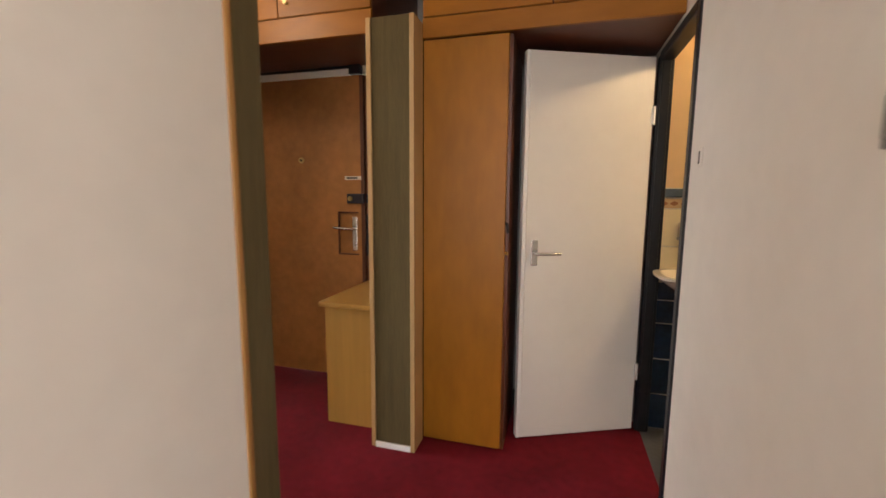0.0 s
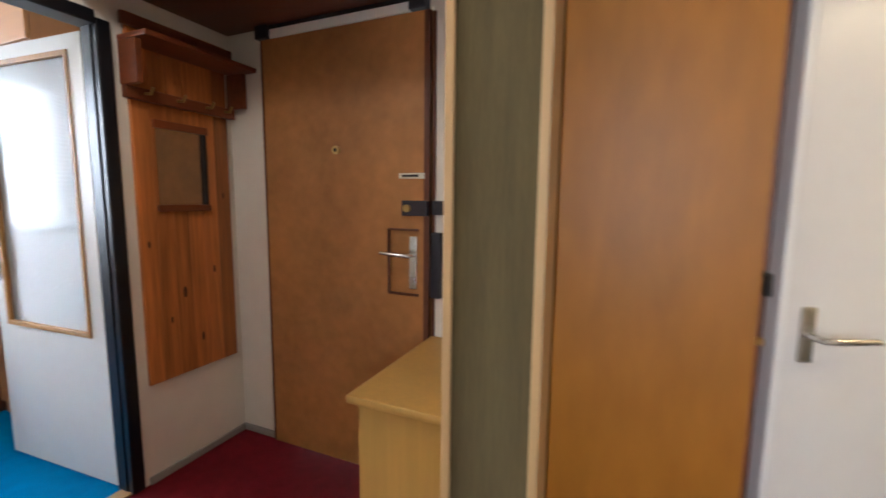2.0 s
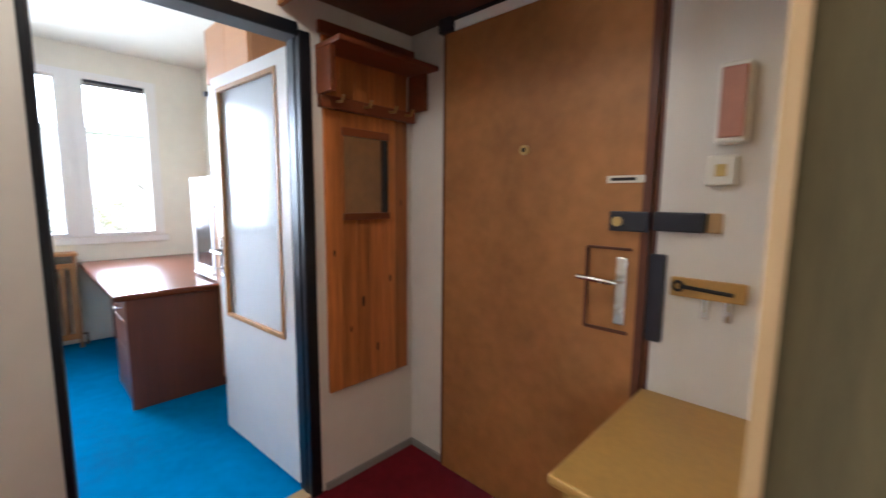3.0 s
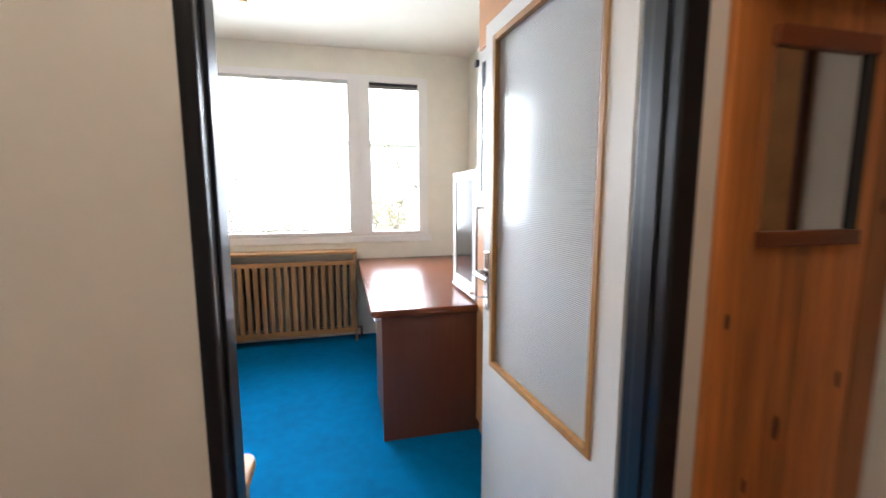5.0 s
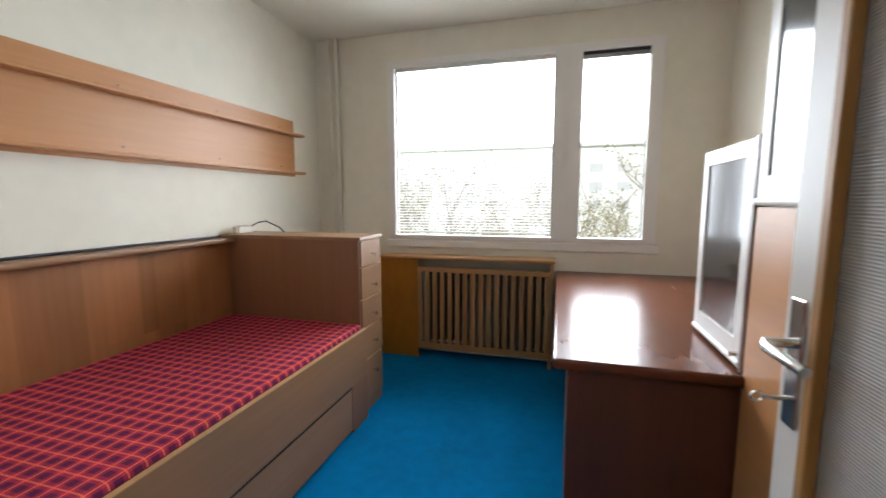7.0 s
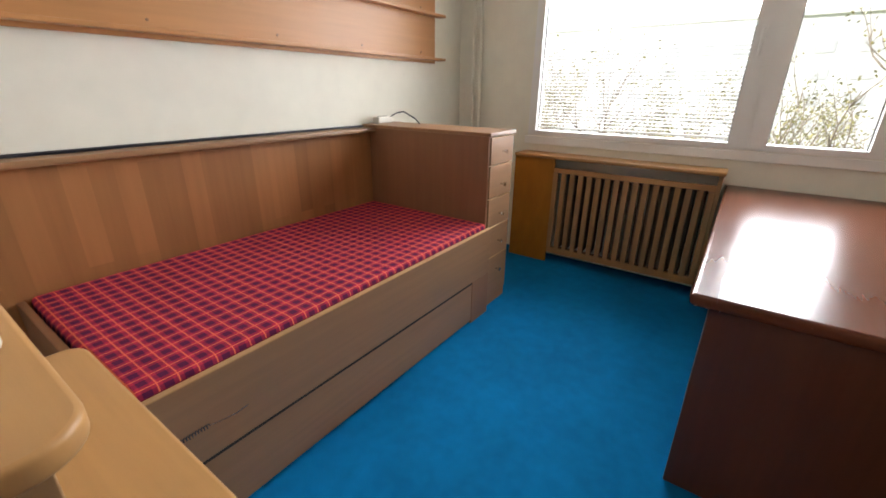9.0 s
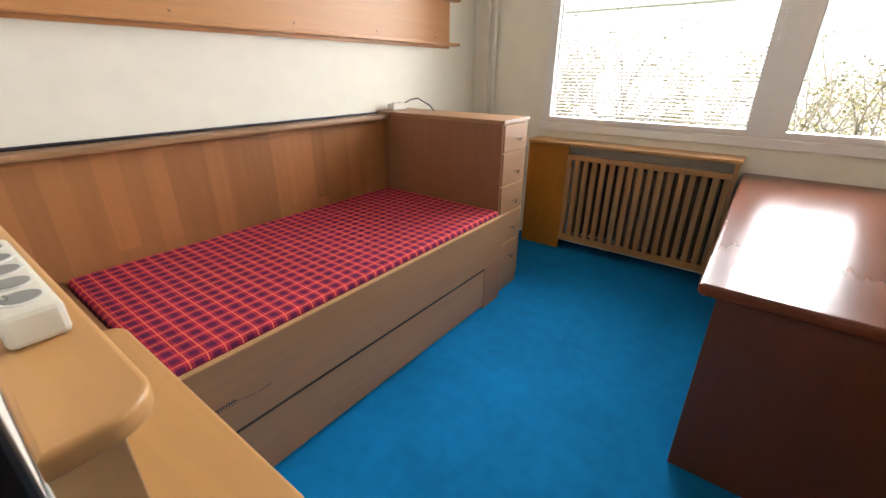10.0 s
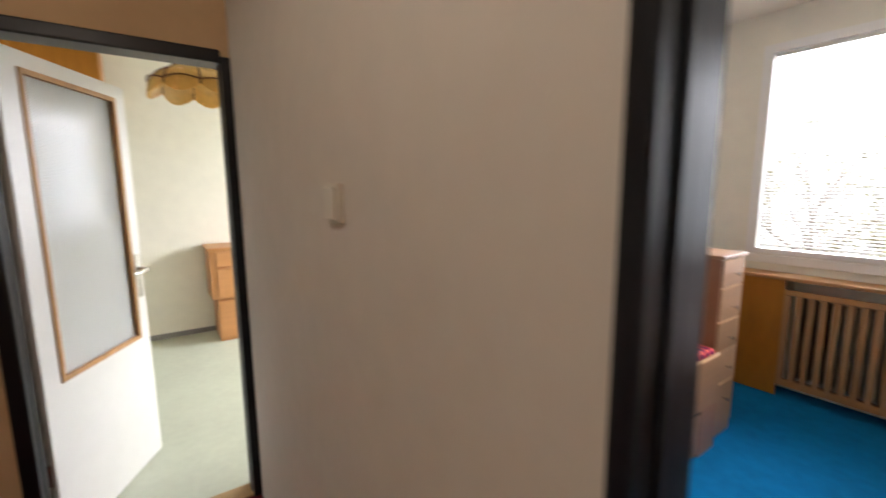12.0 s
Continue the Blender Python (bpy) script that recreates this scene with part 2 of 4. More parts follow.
def plaid(name):
    """Woven check: red ground, broad navy bands both ways, thin coral lines between them."""
    m = mat(name, (0.50, 0.03, 0.065), 0.85, 0.2, 14, 0.5, 500, spec=0.15)
    n, l = m.node_tree.nodes, m.node_tree.links
    b = n["Principled BSDF"]
    base = b.inputs["Base Color"].links[0].from_socket
    tc, sep = n.new("ShaderNodeTexCoord"), n.new("ShaderNodeSeparateXYZ")
    l.new(tc.outputs["Object"], sep.inputs[0])

    def math_node(op, a, c):
        k = n.new("ShaderNodeMath")
        k.operation = op
        for i, v in enumerate((a, c)):
            if isinstance(v, (int, float)):
                k.inputs[i].default_value = v
            else:
                l.new(v, k.inputs[i])
        return k.outputs[0]

    def axis(sock, period):
        f = math_node("FRACT", math_node("DIVIDE", sock, period), 0)
        d = math_node("ABSOLUTE", math_node("SUBTRACT", f, 0.5), 0)
        return math_node("LESS_THAN", d, 0.23), math_node("GREATER_THAN", d, 0.462)

    yz = math_node("ADD", sep.outputs["Y"], math_node("MULTIPLY", sep.outputs["Z"], -1))
    bx, tx = axis(sep.outputs["X"], 0.052)
    by, ty = axis(yz, 0.052)
    dark = math_node("ADD", math_node("MULTIPLY", bx, 0.42), math_node("MULTIPLY", by, 0.42))
    thin = math_node("MAXIMUM", tx, ty)

    def blend(fac, a, color):
        k = n.new("ShaderNodeMix")
        k.data_type = "RGBA"
        l.new(fac, k.inputs["Factor"])
        l.new(a, k.inputs["A"])
        k.inputs["B"].default_value = (*color, 1)
        return k.outputs["Result"]

    c = blend(dark, base, (0.035, 0.010, 0.060))
    c = blend(math_node("MULTIPLY", thin, 0.95), c, (0.85, 0.19, 0.09))
    l.new(c, b.inputs["Base Color"])
    return m


PLAID = plaid("red_check_cloth")

# ---- builders ----
BASE = {}


def box(x0, x1, y0, y1, z0, z1, bevel=0.0, bm=None, segments=2):
    own = bmesh.new()
    bmesh.ops.create_cube(own, size=1.0)
    bmesh.ops.scale(own, vec=(abs(x1 - x0), abs(y1 - y0), abs(z1 - z0)), verts=own.verts)
    bmesh.ops.translate(own, vec=((x0 + x1) / 2, (y0 + y1) / 2, (z0 + z1) / 2), verts=own.verts)
    if bevel:
        bmesh.ops.bevel(own, geom=own.edges[:], offset=bevel, segments=segments, affect="EDGES", profile=0.5)
    return merge(bm, own)


def merge(bm, own):
    if bm is None:
        return own
    tmp = bpy.data.meshes.new("tmp")
    own.to_mesh(tmp)
    own.free()
    bm.from_mesh(tmp)
    bpy.data.meshes.remove(tmp)
    return bm


def rod(points, r, bm=None, sides=12, taper=None):
    """A round bar through the given points."""
    bm = bm or bmesh.new()
    pts = [Vector(p) for p in points]
    rings = []
    for i, p in enumerate(pts):
        d = (pts[min(i + 1, len(pts) - 1)] - pts[max(i - 1, 0)]).normalized()
        u = d.orthogonal().normalized() if not rings else (u0 - d * u0.dot(d)).normalized()
        u0, v = u, d.cross(u)
        rad = r if taper is None else r * (1 + (taper - 1) * i / max(1, len(pts) - 1))
        rings.append([bm.verts.new(p + rad * (math.cos(a) * u + math.sin(a) * v)) for a in (2 * math.pi * k / sides for k in range(sides))])
    for a, b in zip(rings, rings[1:]):
        for k in range(sides):
            bm.faces.new((a[k], a[(k + 1) % sides], b[(k + 1) % sides], b[k]))
    bm.faces.new(rings[0][::-1])
    bm.faces.new(rings[-1])
    return bm


def slab(outline, z0, z1, bevel=0.0):
    """A board with the given outline in plan."""
    bm = bmesh.new()
    f = bm.faces.new([bm.verts.new((x, y, z0)) for x, y in outline])
    top = bmesh.ops.extrude_face_region(bm, geom=[f])
    bmesh.ops.translate(bm, vec=(0, 0, z1 - z0), verts=[v for v in top["geom"] if isinstance(v, bmesh.types.BMVert)])
    bmesh.ops.recalc_face_normals(bm, faces=bm.faces[:])
    if bevel:
        edges = [e for e in bm.edges if abs(e.verts[0].co.z - e.verts[1].co.z) < 1e-6]
        bmesh.ops.bevel(bm, geom=edges, offset=bevel, segments=3, affect="EDGES", profile=0.5)
    return bm


def rounded(x0, x1, y0, y1, radii, steps=8):
    """Outline of a rectangle with its own radius at each corner, from (x0, y0) round to the left."""
    pts = []
    corners = ((x0, y0, 180), (x1, y0, 270), (x1, y1, 0), (x0, y1, 90))
    for (x, y, a0), r in zip(corners, radii):
        if not r:
            pts.append((x, y))
            continue
        cx, cy = x + (r if x == x0 else -r), y + (r if y == y0 else -r)
        for k in range(steps + 1):
            a = radians(a0 + 90 * k / steps)
            pts.append((cx + r * math.cos(a), cy + r * math.sin(a)))
    return pts


def soften(bm):
    """Smooth shading, with a crease at sharp bends and where a narrow bevel meets a broad flat face."""
    area = {f: f.calc_area() for f in bm.faces}
    for f in bm.faces:
        f.smooth = True
    for e in bm.edges:
        if len(e.link_faces) != 2:
            continue
        a, b = e.link_faces
        bend = e.calc_face_angle(0.0)
        lo, hi = sorted((area[a], area[b]))
        e.smooth = not (bend > radians(35) or (bend > radians(8) and hi > 5 * lo))


def mesh_object(name, bm, material, smooth=True):
    me = bpy.data.meshes.new(name)
    bmesh.ops.recalc_face_normals(bm, faces=bm.faces[:])
    if smooth:
        soften(bm)
    bm.to_mesh(me)
    bm.free()
    me.materials.append(material)
    return new(name, me)


def thing(name, base, label, category, group="", rz=0.0, kind=""):
    """An Empty at the base of a thing. rz = None: parts are given in world places; else in the thing's own."""
    ob = new(name)
    ob.empty_display_size = 0.1
    ob.matrix_world = pose(*base, 0, 0, rz or 0)
    BASE[ob.name] = Vector(base) if not rz else Vector((0, 0, 0))
    return tagged(ob, label, category, group, kind)


def part(name, bm, material, parent, label=""):
    root = parent.parent or parent
    bmesh.ops.translate(bm, vec=-BASE.get(root.name, Vector()), verts=bm.verts)
    ob = mesh_object(name, bm, material)
    ob.parent = parent
    return tagged(ob, label)


def structure(name, bm, material, label, category):
    return tagged(mesh_object(name, bm, material), label, category, kind="structure")


def single(name, bm, material, label, category, group=""):
    return tagged(mesh_object(name, bm, material), label, category, group)

# ---- the large structure ----
H = 2.66          # ceiling
WX = -5.56        # window wall, inner face
BY0, BY1 = -0.33, 2.85   # bedroom side walls
HX0, HX1 = -2.295, -2.205  # wall between bedroom and hall
DY0, DY1 = 1.42, 2.21    # bedroom doorway
EY = 2.80         # entrance wall
SY = -0.40        # hall wall towards the kitchen
RX = 0.685         # bathroom wall


def boxes(*rows):
    bm = None
    for r in rows:
        bm = box(*r, bm=bm)
    return bm


structure("floor_bedroom", box(-5.8, HX1 - 0.05, BY0 - 0.1, BY1 + 0.1, -0.12, 0.0), BLUE, "worn bright blue fitted carpet", "floor")
structure("floor_hall", box(HX1 - 0.05, RX + 0.02, SY - 0.05, EY + 0.2, -0.12, 0.0), RED, "dark red fitted carpet of the hall", "floor")
structure("floor_start_room", box(-0.52, 2.4, -3.1, SY - 0.05, -0.12, 0.0), RED, "dark red fitted carpet", "floor")
structure("floor_kitchen", box(-5.1, -0.52, -3.4, SY - 0.05, -0.12, 0.0), LINO, "pale green-grey linoleum floor", "floor")
structure("ceiling_bedroom", box(-5.8, HX0 + 0.05, BY0 - 0.1, BY1 + 0.1, H, H + 0.15), CEIL, "plain cream painted ceiling", "ceiling")
structure("ceiling_hall", box(HX0 + 0.05, 2.4, SY - 0.05, EY + 0.2, H, H + 0.15), CEIL, "plain painted hall ceiling", "ceiling")
structure("ceiling_south", box(-5.1, 2.4, -3.4, SY - 0.05, H, H + 0.15), CEIL, "plain painted ceiling", "ceiling")
# bedroom
WY0, WY1, WZ0, WZ1 = 0.34, 2.435, 0.97, 2.44
structure("wall_window", boxes((WX - 0.24, WX, BY0 - 0.1, WY0, 0, H), (WX - 0.24, WX, WY1, BY1 + 0.1, 0, H),
                               (WX - 0.24, WX, WY0, WY1, 0, WZ0), (WX - 0.24, WX, WY0, WY1, WZ1, H)), WALL_BED, "cream painted window wall", "wall")
structure("wall_bed_side", box(WX, HX0, BY0 - 0.14, BY0, 0, H), WALL_BED, "cream painted bedroom wall above the bed", "wall")
structure("wall_desk_side", box(WX, HX0, BY1, BY1 + 0.14, 0, H), WALL_BED, "cream painted bedroom wall behind the desk", "wall")
structure("wall_bedroom_door", boxes((HX0, HX1, SY, DY0, 0, H), (HX0, HX1, DY1, EY + 0.2, 0, H), (HX0, HX1, DY0, DY1, 1.985, H)),
          WALL, "off-white painted wall with the bedroom doorway", "wall")
# hall
DX0, DX1 = -1.948, -1.035
structure("wall_entrance", boxes((HX1, DX0, EY, EY + 0.2, 0, H), (DX1, RX, EY, EY + 0.2, 0, H), (DX0, DX1, EY, EY + 0.2, 2.09, H)),
          WALL, "off-white painted entrance wall", "wall")
KX0, KX1 = -2.183, -1.45
structure("wall_kitchen", boxes((HX0, KX0, SY - 0.1, SY, 0, H), (KX1, -0.565, SY - 0.1, SY, 0, H), (KX0, KX1, SY - 0.1, SY, 1.985, H)),
          WALL_TAN, "tan painted wall over the kitchen doorway", "wall")
structure("wall_partition", box(-0.57, -0.48, -3.34, 0.984, 0, H), WALL, "off-white painted partition with a chipped edge", "wall")
BD0, BD1 = 1.995, 2.605
structure("wall_bathroom", boxes((RX, RX + 0.05, -0.9, BD0, 0, H), (RX, RX + 0.05, BD1, EY + 0.2, 0, H), (RX, RX + 0.05, BD0, BD1, 1.985, H)),
          WALL, "white painted wall beside the bathroom doorway", "wall")
# closing walls out of sight
structure("wall_start_south", boxes((-0.6, -0.36, -3.1, -3.0, 0, H), (2.15, 2.4, -3.1, -3.0, 0, H), (-0.36, 2.15, -3.1, -3.0, 0, 0.9), (-0.36, 2.15, -3.1, -3.0, 2.3, H)),
          WALL, "off-white painted wall with a window opening", "wall")
structure("wall_start_east", box(2.4, 2.5, -3.1, EY + 0.2, 0, H), WALL, "off-white painted wall", "wall")
structure("wall_start_north", box(RX + 0.05, 2.4, -1.0, -0.9, 0, H), WALL, "off-white painted wall", "wall")
structure("wall_kitchen_south", box(-5.1, -0.5, -3.34, -3.24, 0, H), WALL_BED, "pale painted kitchen wall", "wall")
structure("wall_kitchen_west", boxes((-5.2, -5.1, -3.4, -2.8, 0, H), (-5.2, -5.1, -1.0, SY, 0, H), (-5.2, -5.1, -2.8, -1.0, 0, 0.9), (-5.2, -5.1, -2.8, -1.0, 2.3, H)),
          WALL_BED, "pale painted wall with a window opening", "wall")
structure("wall_kitchen_north", box(-5.1, HX0, BY0 - 0.24, BY0 - 0.15, 0, H), WALL_BED, "pale painted kitchen wall", "wall")

# baseboards
structure("baseboard_rack", box(HX1, HX1 + 0.014, DY1 + 0.06, EY, 0, 0.035, 0.003), GREY, "low grey skirting", "baseboard")
structure("baseboard_entrance", box(HX1 + 0.014, DX0, EY - 0.014, EY, 0, 0.035, 0.003), GREY, "low grey skirting", "baseboard")
structure("baseboard_kitchen", box(-5.0, -0.5, -3.24, -3.226, 0, 0.05, 0.003), GREY, "grey kitchen skirting", "baseboard")
structure("threshold_bedroom", box(HX0 + 0.02, HX1 - 0.0, DY0 + 0.004, DY1 - 0.004, 0.0, 0.012, 0.004), TRIM, "worn yellow wooden threshold", "threshold")
structure("threshold_kitchen", box(KX0, KX1, SY - 0.1, SY - 0.005, 0.0, 0.012, 0.004), TRIM, "worn yellow wooden threshold", "threshold")


def door_frame(name, axis, at0, at1, a0, a1, top, label, face=0.05, first_face=None):
    """A pressed steel door frame: two jambs and a head, with a rebate along each."""
    base = ((at0 + at1) / 2, (a0 + a1) / 2, 0) if axis == "x" else ((a0 + a1) / 2, (at0 + at1) / 2, 0)
    root = thing(name, base, label, "door frame", kind="structure")

    def piece(u0, u1, v0, v1, z0, z1, bev):
        return box(u0, u1, v0, v1, z0, z1, bev) if axis == "x" else box(v0, v1, u0, u1, z0, z1, bev)

    p0, p1 = at0 - 0.009, at1 + 0.012
    mid = (at0 + at1) / 2
    for nm, s, edge in (("jamb", 1, a0), ("jamb", -1, a1)):
        part(nm, piece(p0, p1, *sorted((edge - s * ((first_face if first_face and s > 0 else face) - 0.012), edge + s * 0.014)), 0, top + 0.012, 0.006), BLACK, root)
        part("stop", piece(mid - 0.02, mid + 0.022, *sorted((edge + s * 0.013, edge + s * 0.019)), 0, top, 0.004), BLACK, root)
    part("head", piece(p0 + 0.001, p1 - 0.001, a0 + 0.013, a1 - 0.013, top - 0.014, top + face - 0.012, 0.006), BLACK, root)
    return root


door_frame("door_frame_bedroom", "x", HX0, HX1, DY0, DY1, 1.985, "glossy black steel door frame of the bedroom", first_face=0.022)
door_frame("door_frame_kitchen", "y", SY - 0.1, SY, KX0, KX1, 1.985, "glossy black steel door frame of the kitchen")
door_frame("door_frame_bathroom", "x", RX, RX + 0.05, BD0, BD1, 1.985, "black painted steel door frame of the bathroom", 0.04)

# partition end and olive pillar with the beam between them
post = thing("partition_end_post", (-0.52, 1.04, 0), "olive textile-covered wall end with a worn yellow edge strip", "wall trim", kind="structure")
part("olive_covering", box(-0.575, -0.476, 1.003, 1.092, 0, H - 0.002, 0.003), OLIVE, post)
part("edge_strip", box(-0.577, -0.474, 0.984, 1.003, 0, H - 0.002, 0.004), WORN, post, "worn yellow-brown wooden strip")
pil = thing("olive_pillar", (-0.55, 2.4, 0), "olive textile-covered pillar with pale wooden edge strips", "pillar", kind="structure")
part("olive_covering", box(-0.645, -0.455, 2.062, EY, 0.03, 2.10), OLIVE, pil)
part("edge_strip", box(-0.668, -0.645, 2.054, 2.085, 0.0, 2.10, 0.003), TRIM, pil, "pale wooden strip")
part("edge_strip", box(-0.455, -0.432, 2.054, 2.186, 0.0, 2.10, 0.003), TRIM, pil, "pale wooden strip")
part("side_board", box(-0.662, -0.645, 2.085, EY, 0.0, 2.10), TRIM, pil)
part("foot_strip", box(-0.645, -0.455, 2.052, 2.062, 0.0, 0.03, 0.002), VINYL, pil, "white foot strip")
beam = thing("ceiling_beam", (-0.55, 1.5, 2.12), "dark beam under the hall ceiling", "beam", kind="structure")
part("beam_body", box(-0.66, -0.44, 1.094, 2.118, 2.36, H - 0.002, 0.01), BROWN, beam)


def wall_unit():
    """Loft cupboards over the entrance and the wardrobe, one honey-coloured front."""
    loft = thing("loft_cupboard", (-1.4, 2.45, 2.06), "honey-coloured loft cupboard over the entrance with small knobs", "cupboard")
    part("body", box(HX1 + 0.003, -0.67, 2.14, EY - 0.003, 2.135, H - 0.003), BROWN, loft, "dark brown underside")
    part("fascia", box(HX1 + 0.003, -0.67, 2.12, 2.14, 2.06, 2.17, 0.002), ORANGE_X, loft)
    for x0, x1 in ((HX1 + 0.006, -1.685), (-1.681, -1.18), (-1.176, -0.672)):
        d = part("door", box(x0, x1, 2.118, 2.138, 2.174, H - 0.01, 0.003), ORANGE_X, loft)
        part("knob", rod(((x0 + 0.05, 2.12, 2.24), (x0 + 0.05, 2.10, 2.24)), 0.011), BRASS, d, "small brass knob")
    top = thing("wardrobe_loft", (0.15, 2.4, 2.03), "honey-coloured header cupboard over the wardrobe", "cupboard")
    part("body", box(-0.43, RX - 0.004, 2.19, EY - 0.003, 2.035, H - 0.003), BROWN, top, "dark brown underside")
    part("fascia", box(-0.43, RX - 0.004, 2.17, 2.19, 2.03, 2.118, 0.002), ORANGE_X, top)
    for x0, x1 in ((-0.428, 0.16), (0.165, RX - 0.006)):
        part("door", box(x0, x1, 2.168, 2.188, 2.122, H - 0.01, 0.003), ORANGE_X, top)
    w = thing("wardrobe", (-0.2, 2.45, 0), "tall built-in wardrobe with a honey veneer door", "wardrobe")
    part("side_panel", box(-0.429, -0.405, 2.212, EY - 0.003, 0, 2.028), BROWN, w)
    part("side_panel", box(-0.03, -0.008, 2.212, EY - 0.003, 0, 2.028), BROWN, w)
    part("back_panel", box(-0.405, -0.03, 2.7, EY - 0.003, 0, 2.028), BROWN, w)
    d = part("door", box(-0.43, -0.022, 2.188, 2.210, 0.012, 2.026, 0.004), ORANGE, w, "honey-coloured veneer door")
    part("catch", rod(((-0.034, 2.211, 1.17), (-0.012, 2.191, 1.16), (-0.009, 2.201, 1.12)), 0.008), DARK, d, "dark bent catch")
    part("catch", rod(((-0.024, 2.211, 1.02), (-0.008, 2.201, 1.02)), 0.008), BRASS, d)


wall_unit()
# White back wall; its shade is put into the grey colour.
structure("back_panel_wardrobe", boxes((-0.008, RX - 0.002, 2.70, 2.72, 0.1, 2.03)), GREY, "white back wall in shaded grey behind the open bathroom door", "wall")
structure("kick_panel_wardrobe", boxes((-0.008, RX - 0.002, 2.69, 2.72, 0, 0.1)), DARK, "black kick panel", "wall")


def glazed_leaf(name, base, rz, width, label, flip=1):
    """A white leaf with a large ribbed pane, hinged at its base; the leaf runs along its own +x, the pane's trim faces both ways."""
    leaf = thing(name, base, label, "door", rz=rz)
    t, h = 0.04, 1.965
    gx0, gx1, gz0, gz1 = 0.085, width - 0.072, 0.685, 1.905
    part("frame", boxes((0, gx0, -t / 2, t / 2, 0.008, h), (gx1, width, -t / 2, t / 2, 0.008, h),
                        (gx0, gx1, -t / 2, t / 2, 0.008, gz0), (gx0, gx1, -t / 2, t / 2, gz1, h)), WHITE, leaf)
    part("pane", box(gx0, gx1, -0.004, 0.004, gz0, gz1), RIBBED, leaf, "ribbed frosted pane")
    for s in (-1, 1):
        y0, y1 = sorted((s * 0.005, s * 0.026))
        for r in ((gx0, gx0 + 0.022, y0, y1, gz0, gz1), (gx1 - 0.022, gx1, y0, y1, gz0, gz1), (gx0 + 0.022, gx1 - 0.022, y0, y1, gz0, gz0 + 0.022),
                  (gx0 + 0.022, gx1 - 0.022, y0, y1, gz1 - 0.022, gz1)):
            part("glazing_bead", box(*r, 0.003), WORN, leaf, "yellow-brown wooden bead")
        y = s * t / 2
        pl = part("handle_plate", box(width - 0.058, width - 0.018, min(y, y + s * 0.006), max(y, y + s * 0.006), 0.90, 1.13, 0.004), CHROME, leaf, "steel handle plate")
        part("lever", rod(((width - 0.038, y, 1.05), (width - 0.038, y + s * 0.05, 1.05), (width - 0.058, y + s * 0.058, 1.048), (width - 0.15, y + s * 0.05, 1.04)), 0.009), CHROME, pl)
    key = part("key", rod(((width - 0.038, t / 2, 0.95), (width - 0.038, t / 2 + 0.045, 0.95)), 0.004), CHROME, leaf, "steel key")
    part("key_bow", rod([(width - 0.038, t / 2 + 0.045 + 0.010 + 0.010 * math.cos(a), 0.95 + 0.009 * math.sin(a)) for a in (k * math.pi / 5 for k in range(11))], 0.0025, sides=6), CHROME, key)
    for z in (0.3, 1.6):
        part("hinge", rod(((-0.006, 0.0, z), (-0.006, 0.0, z + 0.09)), 0.009), CHROME, leaf)
    return leaf


glazed_leaf("bedroom_door", (-2.322, 2.223, 0), 183.6, 0.778, "white bedroom door with a ribbed glass pane, standing open")
glazed_leaf("kitchen_door", (KX1 - 0.02, SY - 0.11, 0), 242, 0.69, "white kitchen door with a frosted pane, standing open")
lf = thing("bathroom_door", (0.655, 2.612, 0), "plain white bathroom door standing open", "door", rz=180 + 24.2)
part("leaf", box(0.0, 0.655, -0.02, 0.02, 0.01, 1.99, 0.003), WHITE, lf)
part("edge_strip", box(0.655, 0.675, -0.021, 0.021, 0.01, 1.99, 0.004), VINYL, lf, "pale edge strip")
pl = part("handle_plate", box(0.59, 0.625, 0.02, 0.027, 0.945, 1.075, 0.004), CHROME, lf, "steel handle plate")
part("lever", rod(((0.607, 0.024, 1.01), (0.607, 0.068, 1.01), (0.58, 0.074, 1.01), (0.485, 0.066, 1.008)), 0.008), CHROME, pl)
for z in (0.3, 1.66):
    part("hinge", rod(((0.0, 0.026, z), (0.0, 0.026, z + 0.09)), 0.009), VINYL, lf)


